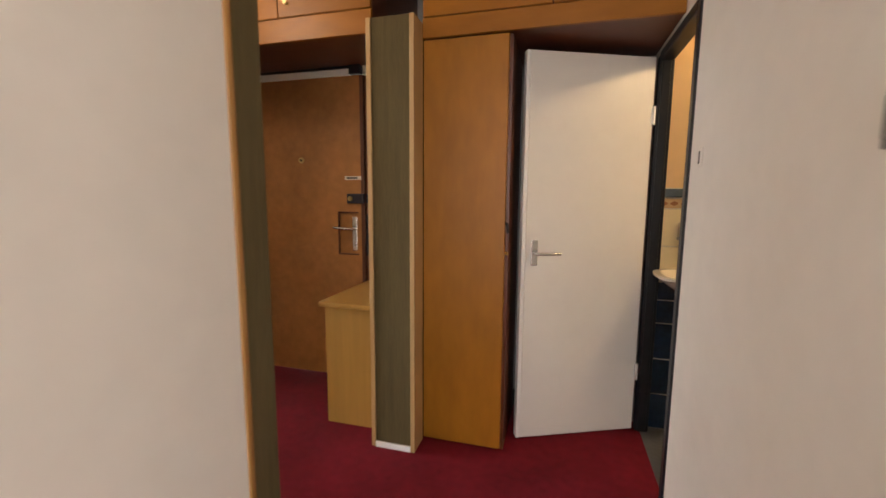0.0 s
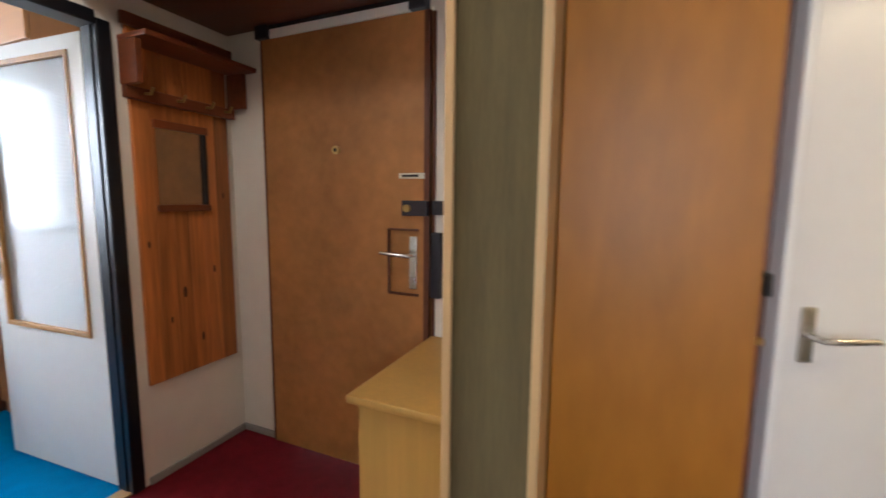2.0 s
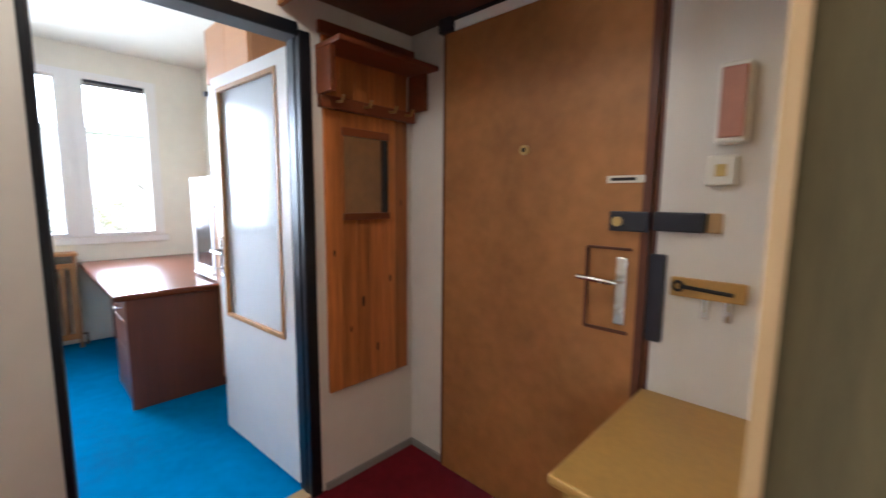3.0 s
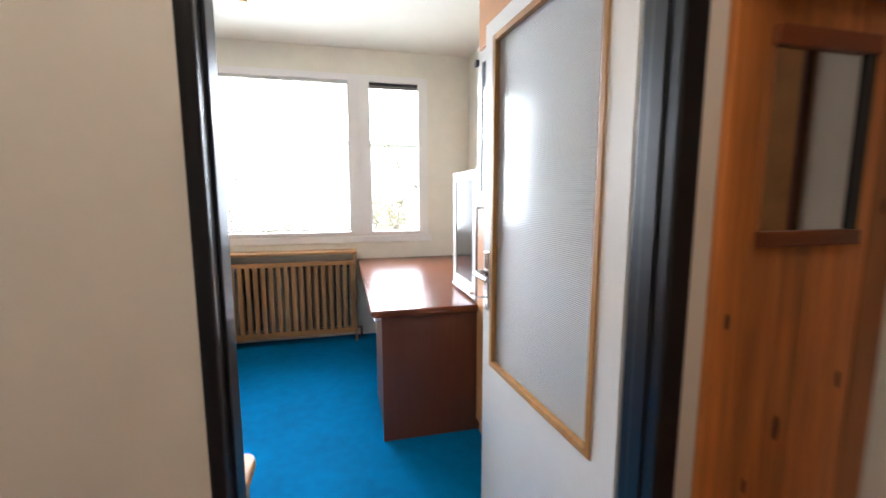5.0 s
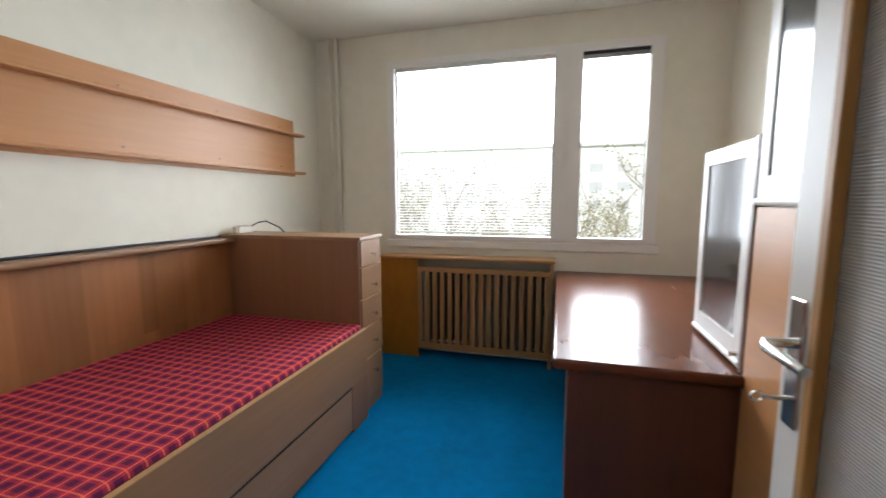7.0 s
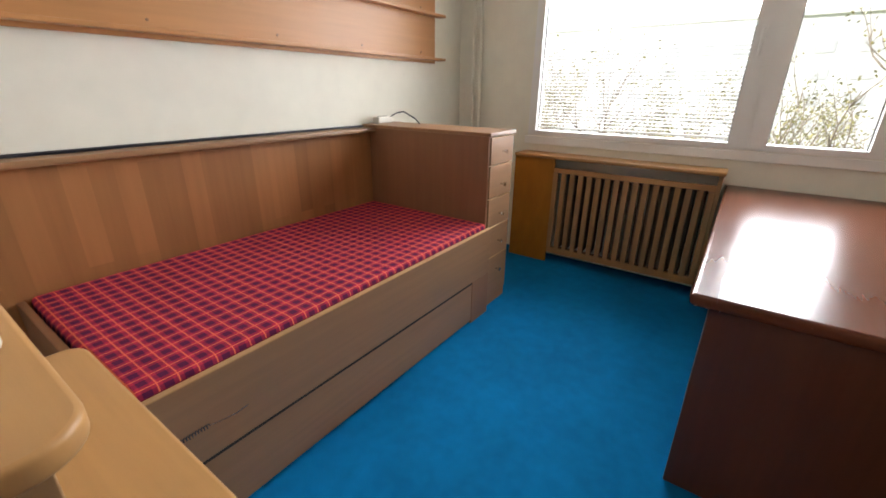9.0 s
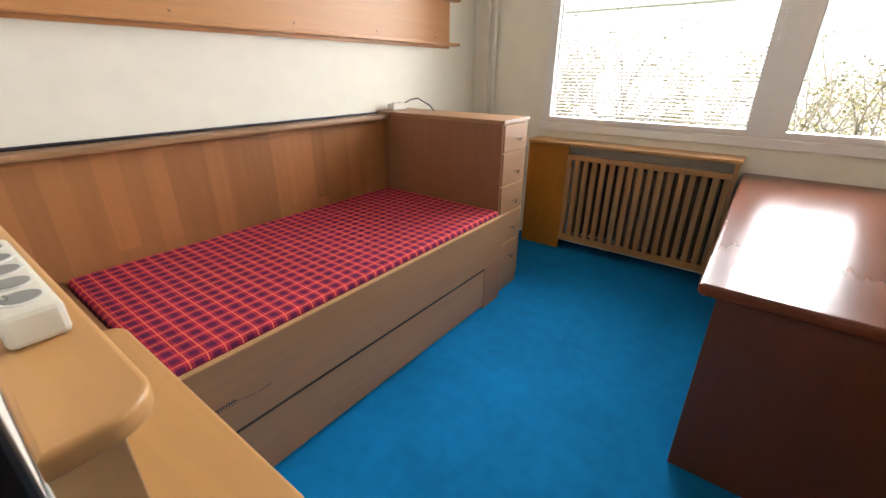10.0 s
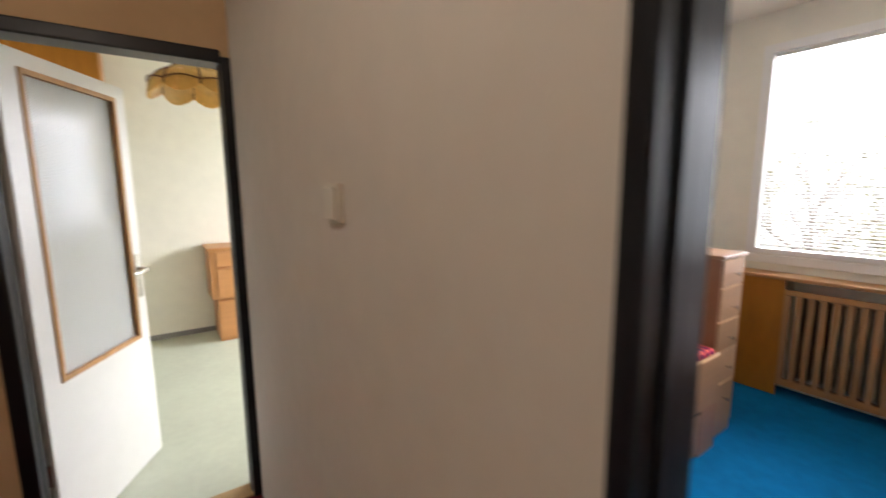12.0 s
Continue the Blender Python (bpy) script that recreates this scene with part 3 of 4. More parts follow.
def entrance_door():
    d = thing("entrance_door", ((DX0 + DX1) / 2, EY, 0), "padded brown leatherette entrance door", "door", rz=0)
    y = EY - 0.03
    rx0, rx1, rz0, rz1 = -1.238, -1.085, 0.89, 1.18
    pad = part("padding", boxes((DX0, rx0, y, EY + 0.03, 0.008, 2.07), (rx1, DX1, y, EY + 0.03, 0.008, 2.07), (rx0, rx1, y, EY + 0.03, 0.008, rz0), (rx0, rx1, y, EY + 0.03, rz1, 2.07),
                               (rx0, rx1, y + 0.018, EY + 0.03, rz0, rz1)), LEATHER, d)
    for r in ((rx0, rx1, rz1 - 0.006, rz1 + 0.004), (rx0, rx1, rz0 - 0.004, rz0 + 0.006)):
        part("recess_seam", box(r[0], r[1], y - 0.003, y + 0.01, r[2], r[3], 0.002), LEATHER_DARK, d)
    part("recess_seam", box(rx0 - 0.004, rx0 + 0.006, y - 0.003, y + 0.01, rz0, rz1, 0.002), LEATHER_DARK, d)
    part("edge_piping", box(DX0 - 0.004, DX0 + 0.008, y - 0.004, y + 0.02, 0.01, 2.07, 0.004), LEATHER_DARK, d)
    part("edge_piping", box(DX1 - 0.028, DX1, y - 0.004, y + 0.02, 0.01, 2.07, 0.004), LEATHER_DARK, d)
    pp = part("peephole", rod(((-1.509, y + 0.005, 1.532), (-1.509, y - 0.012, 1.532)), 0.019, sides=20), BRASS, d, "brass peephole")
    part("peephole_lens", rod(((-1.509, y - 0.010, 1.532), (-1.509, y - 0.014, 1.532)), 0.009, sides=16), DARK, pp)
    pl = part("handle_plate", box(-1.138, -1.1, y + 0.006, y + 0.02, 0.915, 1.15, 0.004), CHROME, d, "steel security plate")
    part("lever", rod(((-1.12, y + 0.01, 1.068), (-1.12, y - 0.045, 1.068), (-1.14, y - 0.052, 1.07), (-1.25, y - 0.048, 1.076)), 0.009), CHROME, pl)
    part("lock_cylinder", rod(((-1.119, y + 0.01, 0.96), (-1.119, y - 0.006, 0.96)), 0.011), CHROME, pl)
    lt = part("name_plate", box(-1.18, -1.058, y - 0.006, y + 0.002, 1.398, 1.422, 0.002), PLASTIC, d, "narrow pale plate")
    part("slot", box(-1.165, -1.085, y - 0.008, y - 0.004, 1.405, 1.415), DARK, lt)
    lk = part("rim_lock", box(-1.155, -1.036, y - 0.03, y + 0.002, 1.24, 1.305, 0.004), RUBBER, d, "black rim lock")
    part("lock_turn", rod(((-1.125, y - 0.028, 1.272), (-1.125, y - 0.044, 1.272)), 0.016), BRASS, lk)
    return d


entrance_door()
fr = thing("entrance_door_frame", (-1.5, EY, 0), "dark brown frame of the entrance door with a white top strip", "door frame", kind="structure")
part("top_strip", box(-1.92, -1.13, EY - 0.026, EY, 2.076, 2.118, 0.004), VINYL, fr, "white draught strip")
part("corner_block", box(-1.97, -1.895, EY - 0.05, EY, 2.072, 2.134, 0.006), RUBBER, fr)
part("corner_block", box(-1.13, -1.05, EY - 0.05, EY, 2.075, 2.134, 0.006), RUBBER, fr)
part("head", box(-1.92, -1.13, EY - 0.03, EY, 2.118, 2.134, 0.003), RUBBER, fr)
part("lock_keep", box(-1.03, -0.885, EY - 0.03, EY, 1.245, 1.305, 0.004), RUBBER, fr, "black lock keep on the wall")
part("keep_end_plate", box(-0.884, -0.845, EY - 0.012, EY, 1.245, 1.305, 0.003), TRIM, fr, "pale wooden end plate")
part("strike_box", box(-1.033, -0.985, EY - 0.028, EY, 0.885, 1.17, 0.004), RUBBER, fr, "black strike box")
part("jamb", box(-1.034, -1.02, EY - 0.012, EY, 0.0, 2.07, 0.003), BROWN, fr)

# ---- hall things ----
c = thing("shoe_cabinet", (-0.86, 2.48, 0), "low beech-coloured shoe cabinet beside the entrance door", "cabinet")
part("body", box(-1.012, -0.67, 2.205, EY - 0.004, 0.0, 0.685), CABINET, c)
part("top", box(-1.035, -0.67, 2.17, EY - 0.004, 0.685, 0.712, 0.006), CABINET, c)


def coat_rack():
    r = thing("coat_rack", (HX1, 2.52, 0.46), "stained pine coat rack with hat shelf and small mirror", "coat rack")
    x0 = HX1 + 0.002
    ys = [2.295, 2.372, 2.447, 2.522, 2.6, 2.676, 2.754]
    for a, b in zip(ys, ys[1:]):
        part("board", box(x0, x0 + 0.018, a + 0.0008, b - 0.0008, 0.465, 2.06, 0.002), PINE, r)
    for y, z, k in ((2.48, 0.86, 1.0), (2.56, 0.62, 0.8), (2.41, 0.74, 0.6), (2.64, 0.95, 0.7), (2.33, 1.1, 0.6), (2.71, 1.32, 0.6)):
        kn = slab([(0.009 * k * math.cos(q), 0.028 * k * math.sin(q)) for q in (j * math.pi / 6 for j in range(12))], 0, 0.0012)
        kn.transform(Matrix.Translation((x0 + 0.0178, y, z)) @ Matrix(((0, 0, 1, 0), (1, 0, 0, 0), (0, 1, 0, 0), (0, 0, 0, 1))))
        part("knot", kn, PINE_KNOT, r, "dark wood knot")
    m = part("mirror_rail", box(x0 + 0.018, x0 + 0.034, 2.375, 2.63, 1.61, 1.645, 0.003), PINE_DARK, r)
    part("mirror_rail", box(x0 + 0.018, x0 + 0.034, 2.375, 2.63, 1.245, 1.275, 0.003), PINE_DARK, r)
    part("mirror", box(x0 + 0.018, x0 + 0.023, 2.385, 2.60, 1.275, 1.61), MIRROR, m, "small wall mirror")
    part("mirror_stile", box(x0 + 0.018, x0 + 0.03, 2.60, 2.622, 1.275, 1.61, 0.002), DARK, m)
    part("hat_shelf", box(x0 + 0.018, x0 + 0.2, 2.26, 2.79, 1.93, 1.952, 0.004), PINE_DARK, r)
    part("front_rail", box(x0 + 0.018, x0 + 0.05, 2.265, 2.78, 1.71, 1.76, 0.004), PINE_DARK, r)
    for y in (2.262, 2.762):
        part("bracket", slab([(x0 + 0.018, y), (x0 + 0.13, y), (x0 + 0.13, y + 0.022), (x0 + 0.018, y + 0.022)], 1.76, 1.93, 0.003), PINE_DARK, r)
    for y in (2.34, 2.48, 2.62, 2.72):
        part("hook", rod(((x0 + 0.048, y, 1.74), (x0 + 0.085, y, 1.735), (x0 + 0.1, y, 1.76)), 0.006), BRASS, r, "brass coat hook")
    part("upper_rail", box(x0 + 0.018, x0 + 0.04, 2.27, 2.785, 2.0, 2.05, 0.004), PINE_DARK, r)


coat_rack()
k = thing("key_rack", (-0.87, EY, 1.07), "small wooden key rack with a dark key motif", "key rack")
part("board", box(-0.968, -0.77, EY - 0.018, EY - 0.001, 1.045, 1.105, 0.004), CABINET, k)
part("key_motif", rod(((-0.94, EY - 0.02, 1.078), (-0.80, EY - 0.02, 1.07)), 0.006), DARK, k)
part("key_motif_bow", rod([(-0.945 + 0.014 * math.cos(a), EY - 0.021, 1.078 + 0.014 * math.sin(a)) for a in (j * math.pi / 6 for j in range(13))], 0.005, sides=6), DARK, k)
for x in (-0.88, -0.82):
    part("hanging_key", box(x, x + 0.018, EY - 0.014, EY - 0.01, 0.985, 1.045, 0.002), CHROME, k)
i = thing("intercom", (-0.85, EY, 1.55), "cream wall intercom with a russet front", "intercom")
part("body", box(-0.875, -0.8, EY - 0.05, EY - 0.001, 1.50, 1.72, 0.008), PLASTIC, i)
part("front", box(-0.868, -0.807, EY - 0.058, EY - 0.05, 1.515, 1.705, 0.004), mat("russet_plastic", (0.45, 0.2, 0.13), 0.4, 0.1), i)
b = thing("bell_box", (-0.86, EY, 1.42), "cream plastic bell box on the wall", "switch")
part("body", box(-0.892, -0.82, EY - 0.03, EY - 0.001, 1.385, 1.47, 0.006), PLASTIC, b)
part("key", box(-0.87, -0.842, EY - 0.034, EY - 0.03, 1.41, 1.445, 0.003), BRASS, b)


def switch(name, base, label, normal):
    s = thing(name, base, label, "switch")
    x, y, z = base
    w, h = 0.036, 0.04
    if normal == "x":
        part("plate", box(x, x + 0.012, y - w, y + w, z - h, z + h, 0.004), PLASTIC, s)
        part("rocker", box(x + 0.012, x + 0.020, y - w + 0.01, y + w - 0.01, z - h + 0.008, z + h - 0.008, 0.003), PLASTIC, s)
    else:
        part("plate", box(x - 0.006, x, y - 0.022, y + 0.022, z - 0.034, z + 0.034, 0.004), WALL, s)
        part("slot", box(x - 0.0075, x - 0.006, y - 0.005, y + 0.005, z - 0.022, z + 0.02, 0.0), DARK, s)
    return s


switch("light_switch", (HX1, 0.787, 1.424), "cream light switch on the hall wall", "x")
switch("bathroom_switch", (RX, 1.85, 1.432), "white wall plate with a dark slot", "-x")
cw = thing("light_switch", (RX, 0.955, 1.41), "grey switch on the corridor wall", "switch")
part("plate", box(RX - 0.012, RX, 0.915, 0.995, 1.365, 1.455, 0.004), GREY, cw)
part("rocker", box(RX - 0.020, RX - 0.012, 0.927, 0.983, 1.378, 1.442, 0.003), GREY, cw)

# ---- bathroom ----
structure("floor_bathroom", box(RX + 0.02, 2.4, -0.9, EY + 0.2, -0.12, 0.0), TILE_FLOOR, "bathroom floor with grey tiles", "floor")
TY = 2.66
bw = structure("wall_tiled", box(RX + 0.05, 2.4, TY, EY + 0.0, 0, H), WALL_TAN, "bathroom wall, yellowish above the tiles", "wall")
gr = structure("tile_bed", box(RX + 0.05, 2.4, TY - 0.006, TY, 0, 1.345), GROUT, "pale grout between the wall tiles", "wall")


def tiles(x0, x1, z0, z1, w, material, name, thick=0.006, x_off=0.0):
    x = x0 - x_off
    while x < x1:
        a, b2 = max(x, x0) + 0.003, min(x + w, x1) - 0.003
        if b2 - a > 0.01:
            t = mesh_object(name, box(a, b2, TY - 0.006 - thick, TY - 0.005, z0 + 0.003, z1 - 0.003, 0.002, segments=1), material)
            t.parent = gr
        x += w


XA, XB = RX + 0.05, 1.62
for z0, z1, off in ((0.0, 0.203, 0.0), (0.203, 0.407, 0.0), (0.407, 0.61, 0.0), (0.61, 0.74, 0.0), (0.74, 0.84, 0.05)):
    tiles(XA, XB, z0, z1, 0.2, TILE_DARK, "tile", x_off=off)
for z0, z1 in ((0.835, 1.035), (1.035, 1.235)):
    tiles(XA, XB, z0, z1, 0.15, TILE_PALE, "tile")
tiles(XA, XB, 1.235, 1.29, 0.2, TILE_BORDER, "border_tile", x_off=0.06)
tiles(XA, XB, 1.293, 1.342, 0.2, TILE_BLUE, "cap_tile", 0.014, x_off=0.06)
for j in range(16):
    x = XA + 0.02 + j * 0.05
    q = mesh_object("motif", slab([(x - 0.018, -0.004), (x, -0.013), (x + 0.018, -0.004), (x + 0.018, 0.004), (x, 0.013), (x - 0.018, 0.004)], 0, 0.002), BORDER_MARK)
    q.data.transform(Matrix.Translation((0, TY - 0.0125, 1.2625)) @ Matrix.Rotation(radians(90), 4, "X") @ Matrix.Identity(4))
    q.parent = gr


def wash_basin():
    s = thing("wash_basin", (1.12, TY, 0.86), "white ceramic wall basin with a chrome tap", "basin")
    out = bmesh.new()
    rings, prof = [], ((0.0, -0.10, 0.35), (0.0, -0.06, 0.7), (0.0, 0.0, 1.0), (0.0, 0.012, 1.0), (0.0, 0.012, 0.88), (0.0, -0.02, 0.8), (0.0, -0.07, 0.5), (0.0, -0.08, 0.05))
    for _, dz, k in prof:
        ring = []
        for j in range(28):
            a = 2 * math.pi * j / 28
            cx, cy = math.cos(a), math.sin(a)
            px = 0.27 * k * math.copysign(abs(cx) ** 0.6, cx)
            py = 0.19 * k * math.copysign(abs(cy) ** 0.7, cy)
            ring.append(out.verts.new((1.12 + px, TY - 0.20 + py, 0.87 + dz)))
        rings.append(ring)
    for a, b2 in zip(rings, rings[1:]):
        for j in range(28):
            out.faces.new((a[j], a[(j + 1) % 28], b2[(j + 1) % 28], b2[j]))
    out.faces.new(rings[0])
    out.faces.new(rings[-1])
    part("bowl", out, CERAMIC, s)
    part("overflow", box(1.10, 1.14, TY - 0.09, TY - 0.085, 0.835, 0.845, 0.002), DARK, s)
    tap = part("tap", rod(((1.2, TY - 0.007, 1.0), (1.2, TY - 0.06, 1.0), (1.2, TY - 0.14, 0.985), (1.2, TY - 0.15, 0.965)), 0.011), CHROME, s, "chrome tap")
    part("tap_head", rod(((1.17, TY - 0.05, 1.035), (1.24, TY - 0.05, 1.035)), 0.01), CHROME, tap)
    part("waste_pipe", rod(((1.1, TY - 0.17, 0.79), (1.1, TY - 0.17, 0.66), (1.095, TY - 0.17, 0.6), (1.09, TY - 0.16, 0.55), (1.1, TY - 0.12, 0.52), (1.125, TY - 0.09, 0.54), (1.13, TY - 0.08, 0.6), (1.12, TY - 0.04, 0.63), (1.11, TY - 0.008, 0.63)), 0.022), PLASTIC, s, "cream plastic trap")
    part("trap_collar", rod(((1.1, TY - 0.17, 0.70), (1.1, TY - 0.17, 0.735)), 0.032), PLASTIC, s)

    s.location = s.location + Vector((-0.155, 0, 0.035))


wash_basin()
dsp = thing("soap_dispenser", (0.865, TY, 1.09), "small grey metal soap dispenser on the tiles", "dispenser")
part("body", box(0.83, 0.90, TY - 0.07, TY - 0.012, 1.085, 1.165, 0.006), CHROME, dsp)
part("lip", box(0.828, 0.902, TY - 0.075, TY - 0.012, 1.072, 1.086, 0.004), GREY, dsp)
fl = bpy.data.objects["floor_bathroom"]
diag = box(-0.098, 0.098, -0.098, 0.098, 0.001, 0.007, 0.002, segments=1)
tile_me = bpy.data.meshes.new("floor_tile")
diag.to_mesh(tile_me)
diag.free()
tile_me.materials.append(TILE_FLOOR)
for a in range(-2, 9):
    for b2 in range(-8, 3):
        x, y = 0.98 + 0.1414 * (a - b2) * 1.0 - 0.6, 2.4 + 0.1414 * (a + b2)
        if 0.87 < x < 1.6 and 1.4 < y < 2.6:
            q = new("floor_tile", tile_me)
            q.matrix_world = pose(x, y, 0, 0, 0, 45)
            q.parent = fl
lampb = thing("bathroom_lamp", (1.45, 1.9, 2.45), "plain warm bathroom ceiling lamp", "lamp")
part("base", rod(((1.45, 1.9, H - 0.002), (1.45, 1.9, 2.5)), 0.05), PLASTIC, lampb)

# ---- bedroom: window ----


def window():
    w = thing("window_1", (WX - 0.03, 1.39, WZ0), "white two-part vinyl window with a lowered venetian blind", "window", kind="structure")
    xa, xb = WX - 0.09, WX + 0.004
    part("outer_frame", boxes((xa, xb, WY0, WY0 + 0.03, WZ0, WZ1), (xa, xb, WY1 - 0.03, WY1, WZ0, WZ1), (xa, xb, WY0 + 0.03, WY1 - 0.03, WZ0, WZ0 + 0.02),
                              (xa, xb, WY0 + 0.03, WY1 - 0.03, WZ1 - 0.03, WZ1), (xa, xb, 1.765, 1.81, WZ0 + 0.02, WZ1 - 0.03)), VINYL, w)
    for y0, y1, g0, g1 in ((WY0 + 0.03, 1.765, 0.405, 1.695), (1.81, WY1 - 0.03, 1.89, 2.345)):
        x0, x1 = WX - 0.07, WX + 0.018
        z0, z1, h0, h1 = WZ0 + 0.02, WZ1 - 0.03, 1.008, 2.38
        s = part("sash", boxes((x0, x1, y0 - 0.008, g0, z0 - 0.006, z1 + 0.008), (x0, x1, g1, y1 + 0.008, z0 - 0.006, z1 + 0.008), (x0, x1, g0, g1, z0 - 0.006, h0), (x0, x1, g0, g1, h1, z1 + 0.008)), VINYL, w, "white sash")
        p = part("pane", box(WX - 0.052, WX - 0.046, g0, g1, h0, h1), GLASS, s)
        p.visible_shadow = False
        for r in ((g0, g0 + 0.006, h0, h1), (g1 - 0.006, g1, h0, h1)):
            part("glazing_seal", box(WX - 0.046, WX - 0.03, r[0], r[1], r[2], r[3]), GREY, s)
    hd = part("handle", box(WX + 0.018, WX + 0.03, 1.722, 1.75, 1.58, 1.66, 0.004), VINYL, w, "white window handle")
    part("lever", box(WX + 0.03, WX + 0.044, 1.727, 1.745, 1.50, 1.64, 0.005), VINYL, hd)
    part("wall_apron", box(WX, WX + 0.018, WY0 - 0.02, WY1 + 0.03, 0.905, 0.966, 0.004), VINYL, w)
    return w


window()
vb = thing("venetian_blind", (WX - 0.025, 1.05, 2.37), "white venetian blind lowered over the large pane, slats open", "blind")
part("head_rail", box(WX - 0.04, WX - 0.012, 0.407, 1.693, 2.355, 2.379, 0.002), BLIND, vb)
slat = bmesh.new()
for sx, dz in ((-0.0125, -0.0015), (0.0, 0.001), (0.0125, -0.0015)):
    slat.verts.new((sx, -0.64, dz)), slat.verts.new((sx, 0.64, dz))
slat.verts.ensure_lookup_table()
for a in (0, 2):
    slat.faces.new((slat.verts[a], slat.verts[a + 1], slat.verts[a + 3], slat.verts[a + 2]))
slat_me = bpy.data.meshes.new("slat")
slat.to_mesh(slat_me)
slat.free()
slat_me.materials.append(BLIND)
n_slats = 56
for j in range(n_slats):
    q = new("slat", slat_me)
    q.parent = vb
    q.matrix_basis = pose(0, 0, -0.03 - j * 0.0232, 0, 8, 0)
part("bottom_rail", box(WX - 0.036, WX - 0.014, 0.41, 1.69, 1.028, 1.040, 0.002), BLIND, vb)
for y in (0.55, 1.05, 1.55):
    part("ladder_cord", rod(((WX - 0.012, y, 2.36), (WX - 0.012, y, 1.035)), 0.0008, sides=5), BLIND, vb)
vs = thing("venetian_blind", (WX - 0.025, 2.1, 2.35), "venetian blind fully raised under a dark head rail", "blind")
part("head_rail", box(WX - 0.042, WX - 0.010, 1.892, 2.343, 2.355, 2.379, 0.002), RUBBER, vs, "dark head rail")
part("slat_stack", box(WX - 0.04, WX - 0.012, 1.894, 2.341, 2.33, 2.354, 0.002), GREY, vs)

# ---- bedroom: radiator and pipes ----


def radiator_cover():
    r = thing("radiator_cover", (-5.4, 1.04, 0), "wooden slatted radiator cover with a shelf on top", "radiator cover")
    x = -5.38
    part("shelf", box(WX + 0.002, x + 0.02, 0.33, 1.735, 0.825, 0.85, 0.005), RADWOOD_Y, r)
    part("side_panel", box(x - 0.02, x, 0.33, 0.655, 0.0, 0.824, 0.003), ORANGE, r, "honey-coloured plain panel")
    part("top_rail", box(x - 0.018, x + 0.004, 0.657, 1.70, 0.725, 0.762, 0.003), RADWOOD_Y, r)
    part("bottom_rail", box(x - 0.018, x + 0.004, 0.657, 1.70, 0.085, 0.135, 0.003), RADWOOD_Y, r)
    n = 17
    for j in range(n):
        y = 0.675 + j * (1.685 - 0.675) / (n - 1)
        part("slat", box(x - 0.012, x + 0.012, y - 0.0175, y + 0.0175, 0.135, 0.725, 0.002), RADWOOD, r)
    part("leg", box(x - 0.02, x, 1.70, 1.725, 0.0, 0.824, 0.003), RADWOOD, r)
    part("end_panel", box(WX + 0.002, x - 0.021, 1.705, 1.722, 0.3, 0.824, 0.002), RADWOOD, r)
    h = thing("radiator", (-5.48, 1.2, 0), "old ribbed radiator inside the wooden cover", "radiator")
    for j in range(16):
        y = 0.72 + j * 0.06
        part("rib", box(WX + 0.04, -5.42, y, y + 0.035, 0.13, 0.74, 0.012), RADIATOR, h)
    part("pipe", rod(((WX + 0.08, 0.70, 0.70), (WX + 0.08, 1.69, 0.70)), 0.015), RADIATOR, h)
    part("pipe", rod(((WX + 0.08, 0.70, 0.10), (WX + 0.08, 1.69, 0.10), (WX + 0.08, 1.76, 0.10), (WX + 0.08, 1.76, 0.0)), 0.012), RADIATOR, h)


radiator_cover()
for y, r in ((-0.115, 0.016), (-0.175, 0.013)):
    single("heating_pipe", rod(((WX + 0.04, y, 0.0), (WX + 0.04, y, H)), r), WALL_BED, "cream painted heating riser in the corner", "pipe", "heating risers")

# ---- bedroom: bed with drawer tower ----
BF = 0.68


def bed():
    b = thing("bed", (-3.45, 0.2, 0), "brown laminate single bed with side panel and drawer below", "bed")
    part("front_board", box(-4.385, -2.56, BF - 0.02, BF, 0.27, 0.545, 0.003), BEDWOOD, b)
    part("plinth", box(-4.385, -2.56, BF - 0.05, BF - 0.022, 0.0, 0.03), BEDWOOD, b)
    part("cross_strip", box(-4.385, -4.20, BF - 0.022, BF - 0.002, 0.0, 0.27, 0.002), BEDWOOD_Z, b)
    dr = part("drawer", box(-4.195, -2.565, BF - 0.02, BF - 0.001, 0.022, 0.262, 0.003), BEDWOOD, b)
    part("top_edge", box(-4.195, -2.565, BF - 0.018, BF + 0.002, 0.262, 0.268, 0.001), DARK, dr)
    part("foot_board", box(-2.56, -2.535, -0.27, BF, 0.0, 0.56, 0.003), BEDWOOD_Z, b)
    part("slat_base", box(-4.385, -2.562, -0.27, BF - 0.022, 0.40, 0.44), BEDWOOD, b)
    part("back_panel", box(-4.388, -2.33, -0.29, -0.27, 0.06, 1.04, 0.002), BACKWOOD, b, "alder panel along the wall")
    part("ledge", box(-4.40, -2.33, -0.325, -0.215, 1.04, 1.065, 0.006), BEDWOOD, b)
    part("top_edging", box(-4.385, -2.56, BF - 0.0205, BF + 0.0015, 0.5455, 0.5495, 0.001), BOARD_EDGE, b, "pale edge strip")
    m = thing("mattress", (-3.47, 0.2, 0.44), "mattress in a red and navy checked cover on the bed", "mattress")
    part("cover", box(-4.38, -2.57, -0.262, BF - 0.024, 0.44, 0.575, 0.022, segments=3), PLAID, m)
    part("seam", rod(((-4.36, BF - 0.025, 0.548), (-2.59, BF - 0.025, 0.548)), 0.0025, sides=6), RED, m, "dark red seam")
    return b


bed()


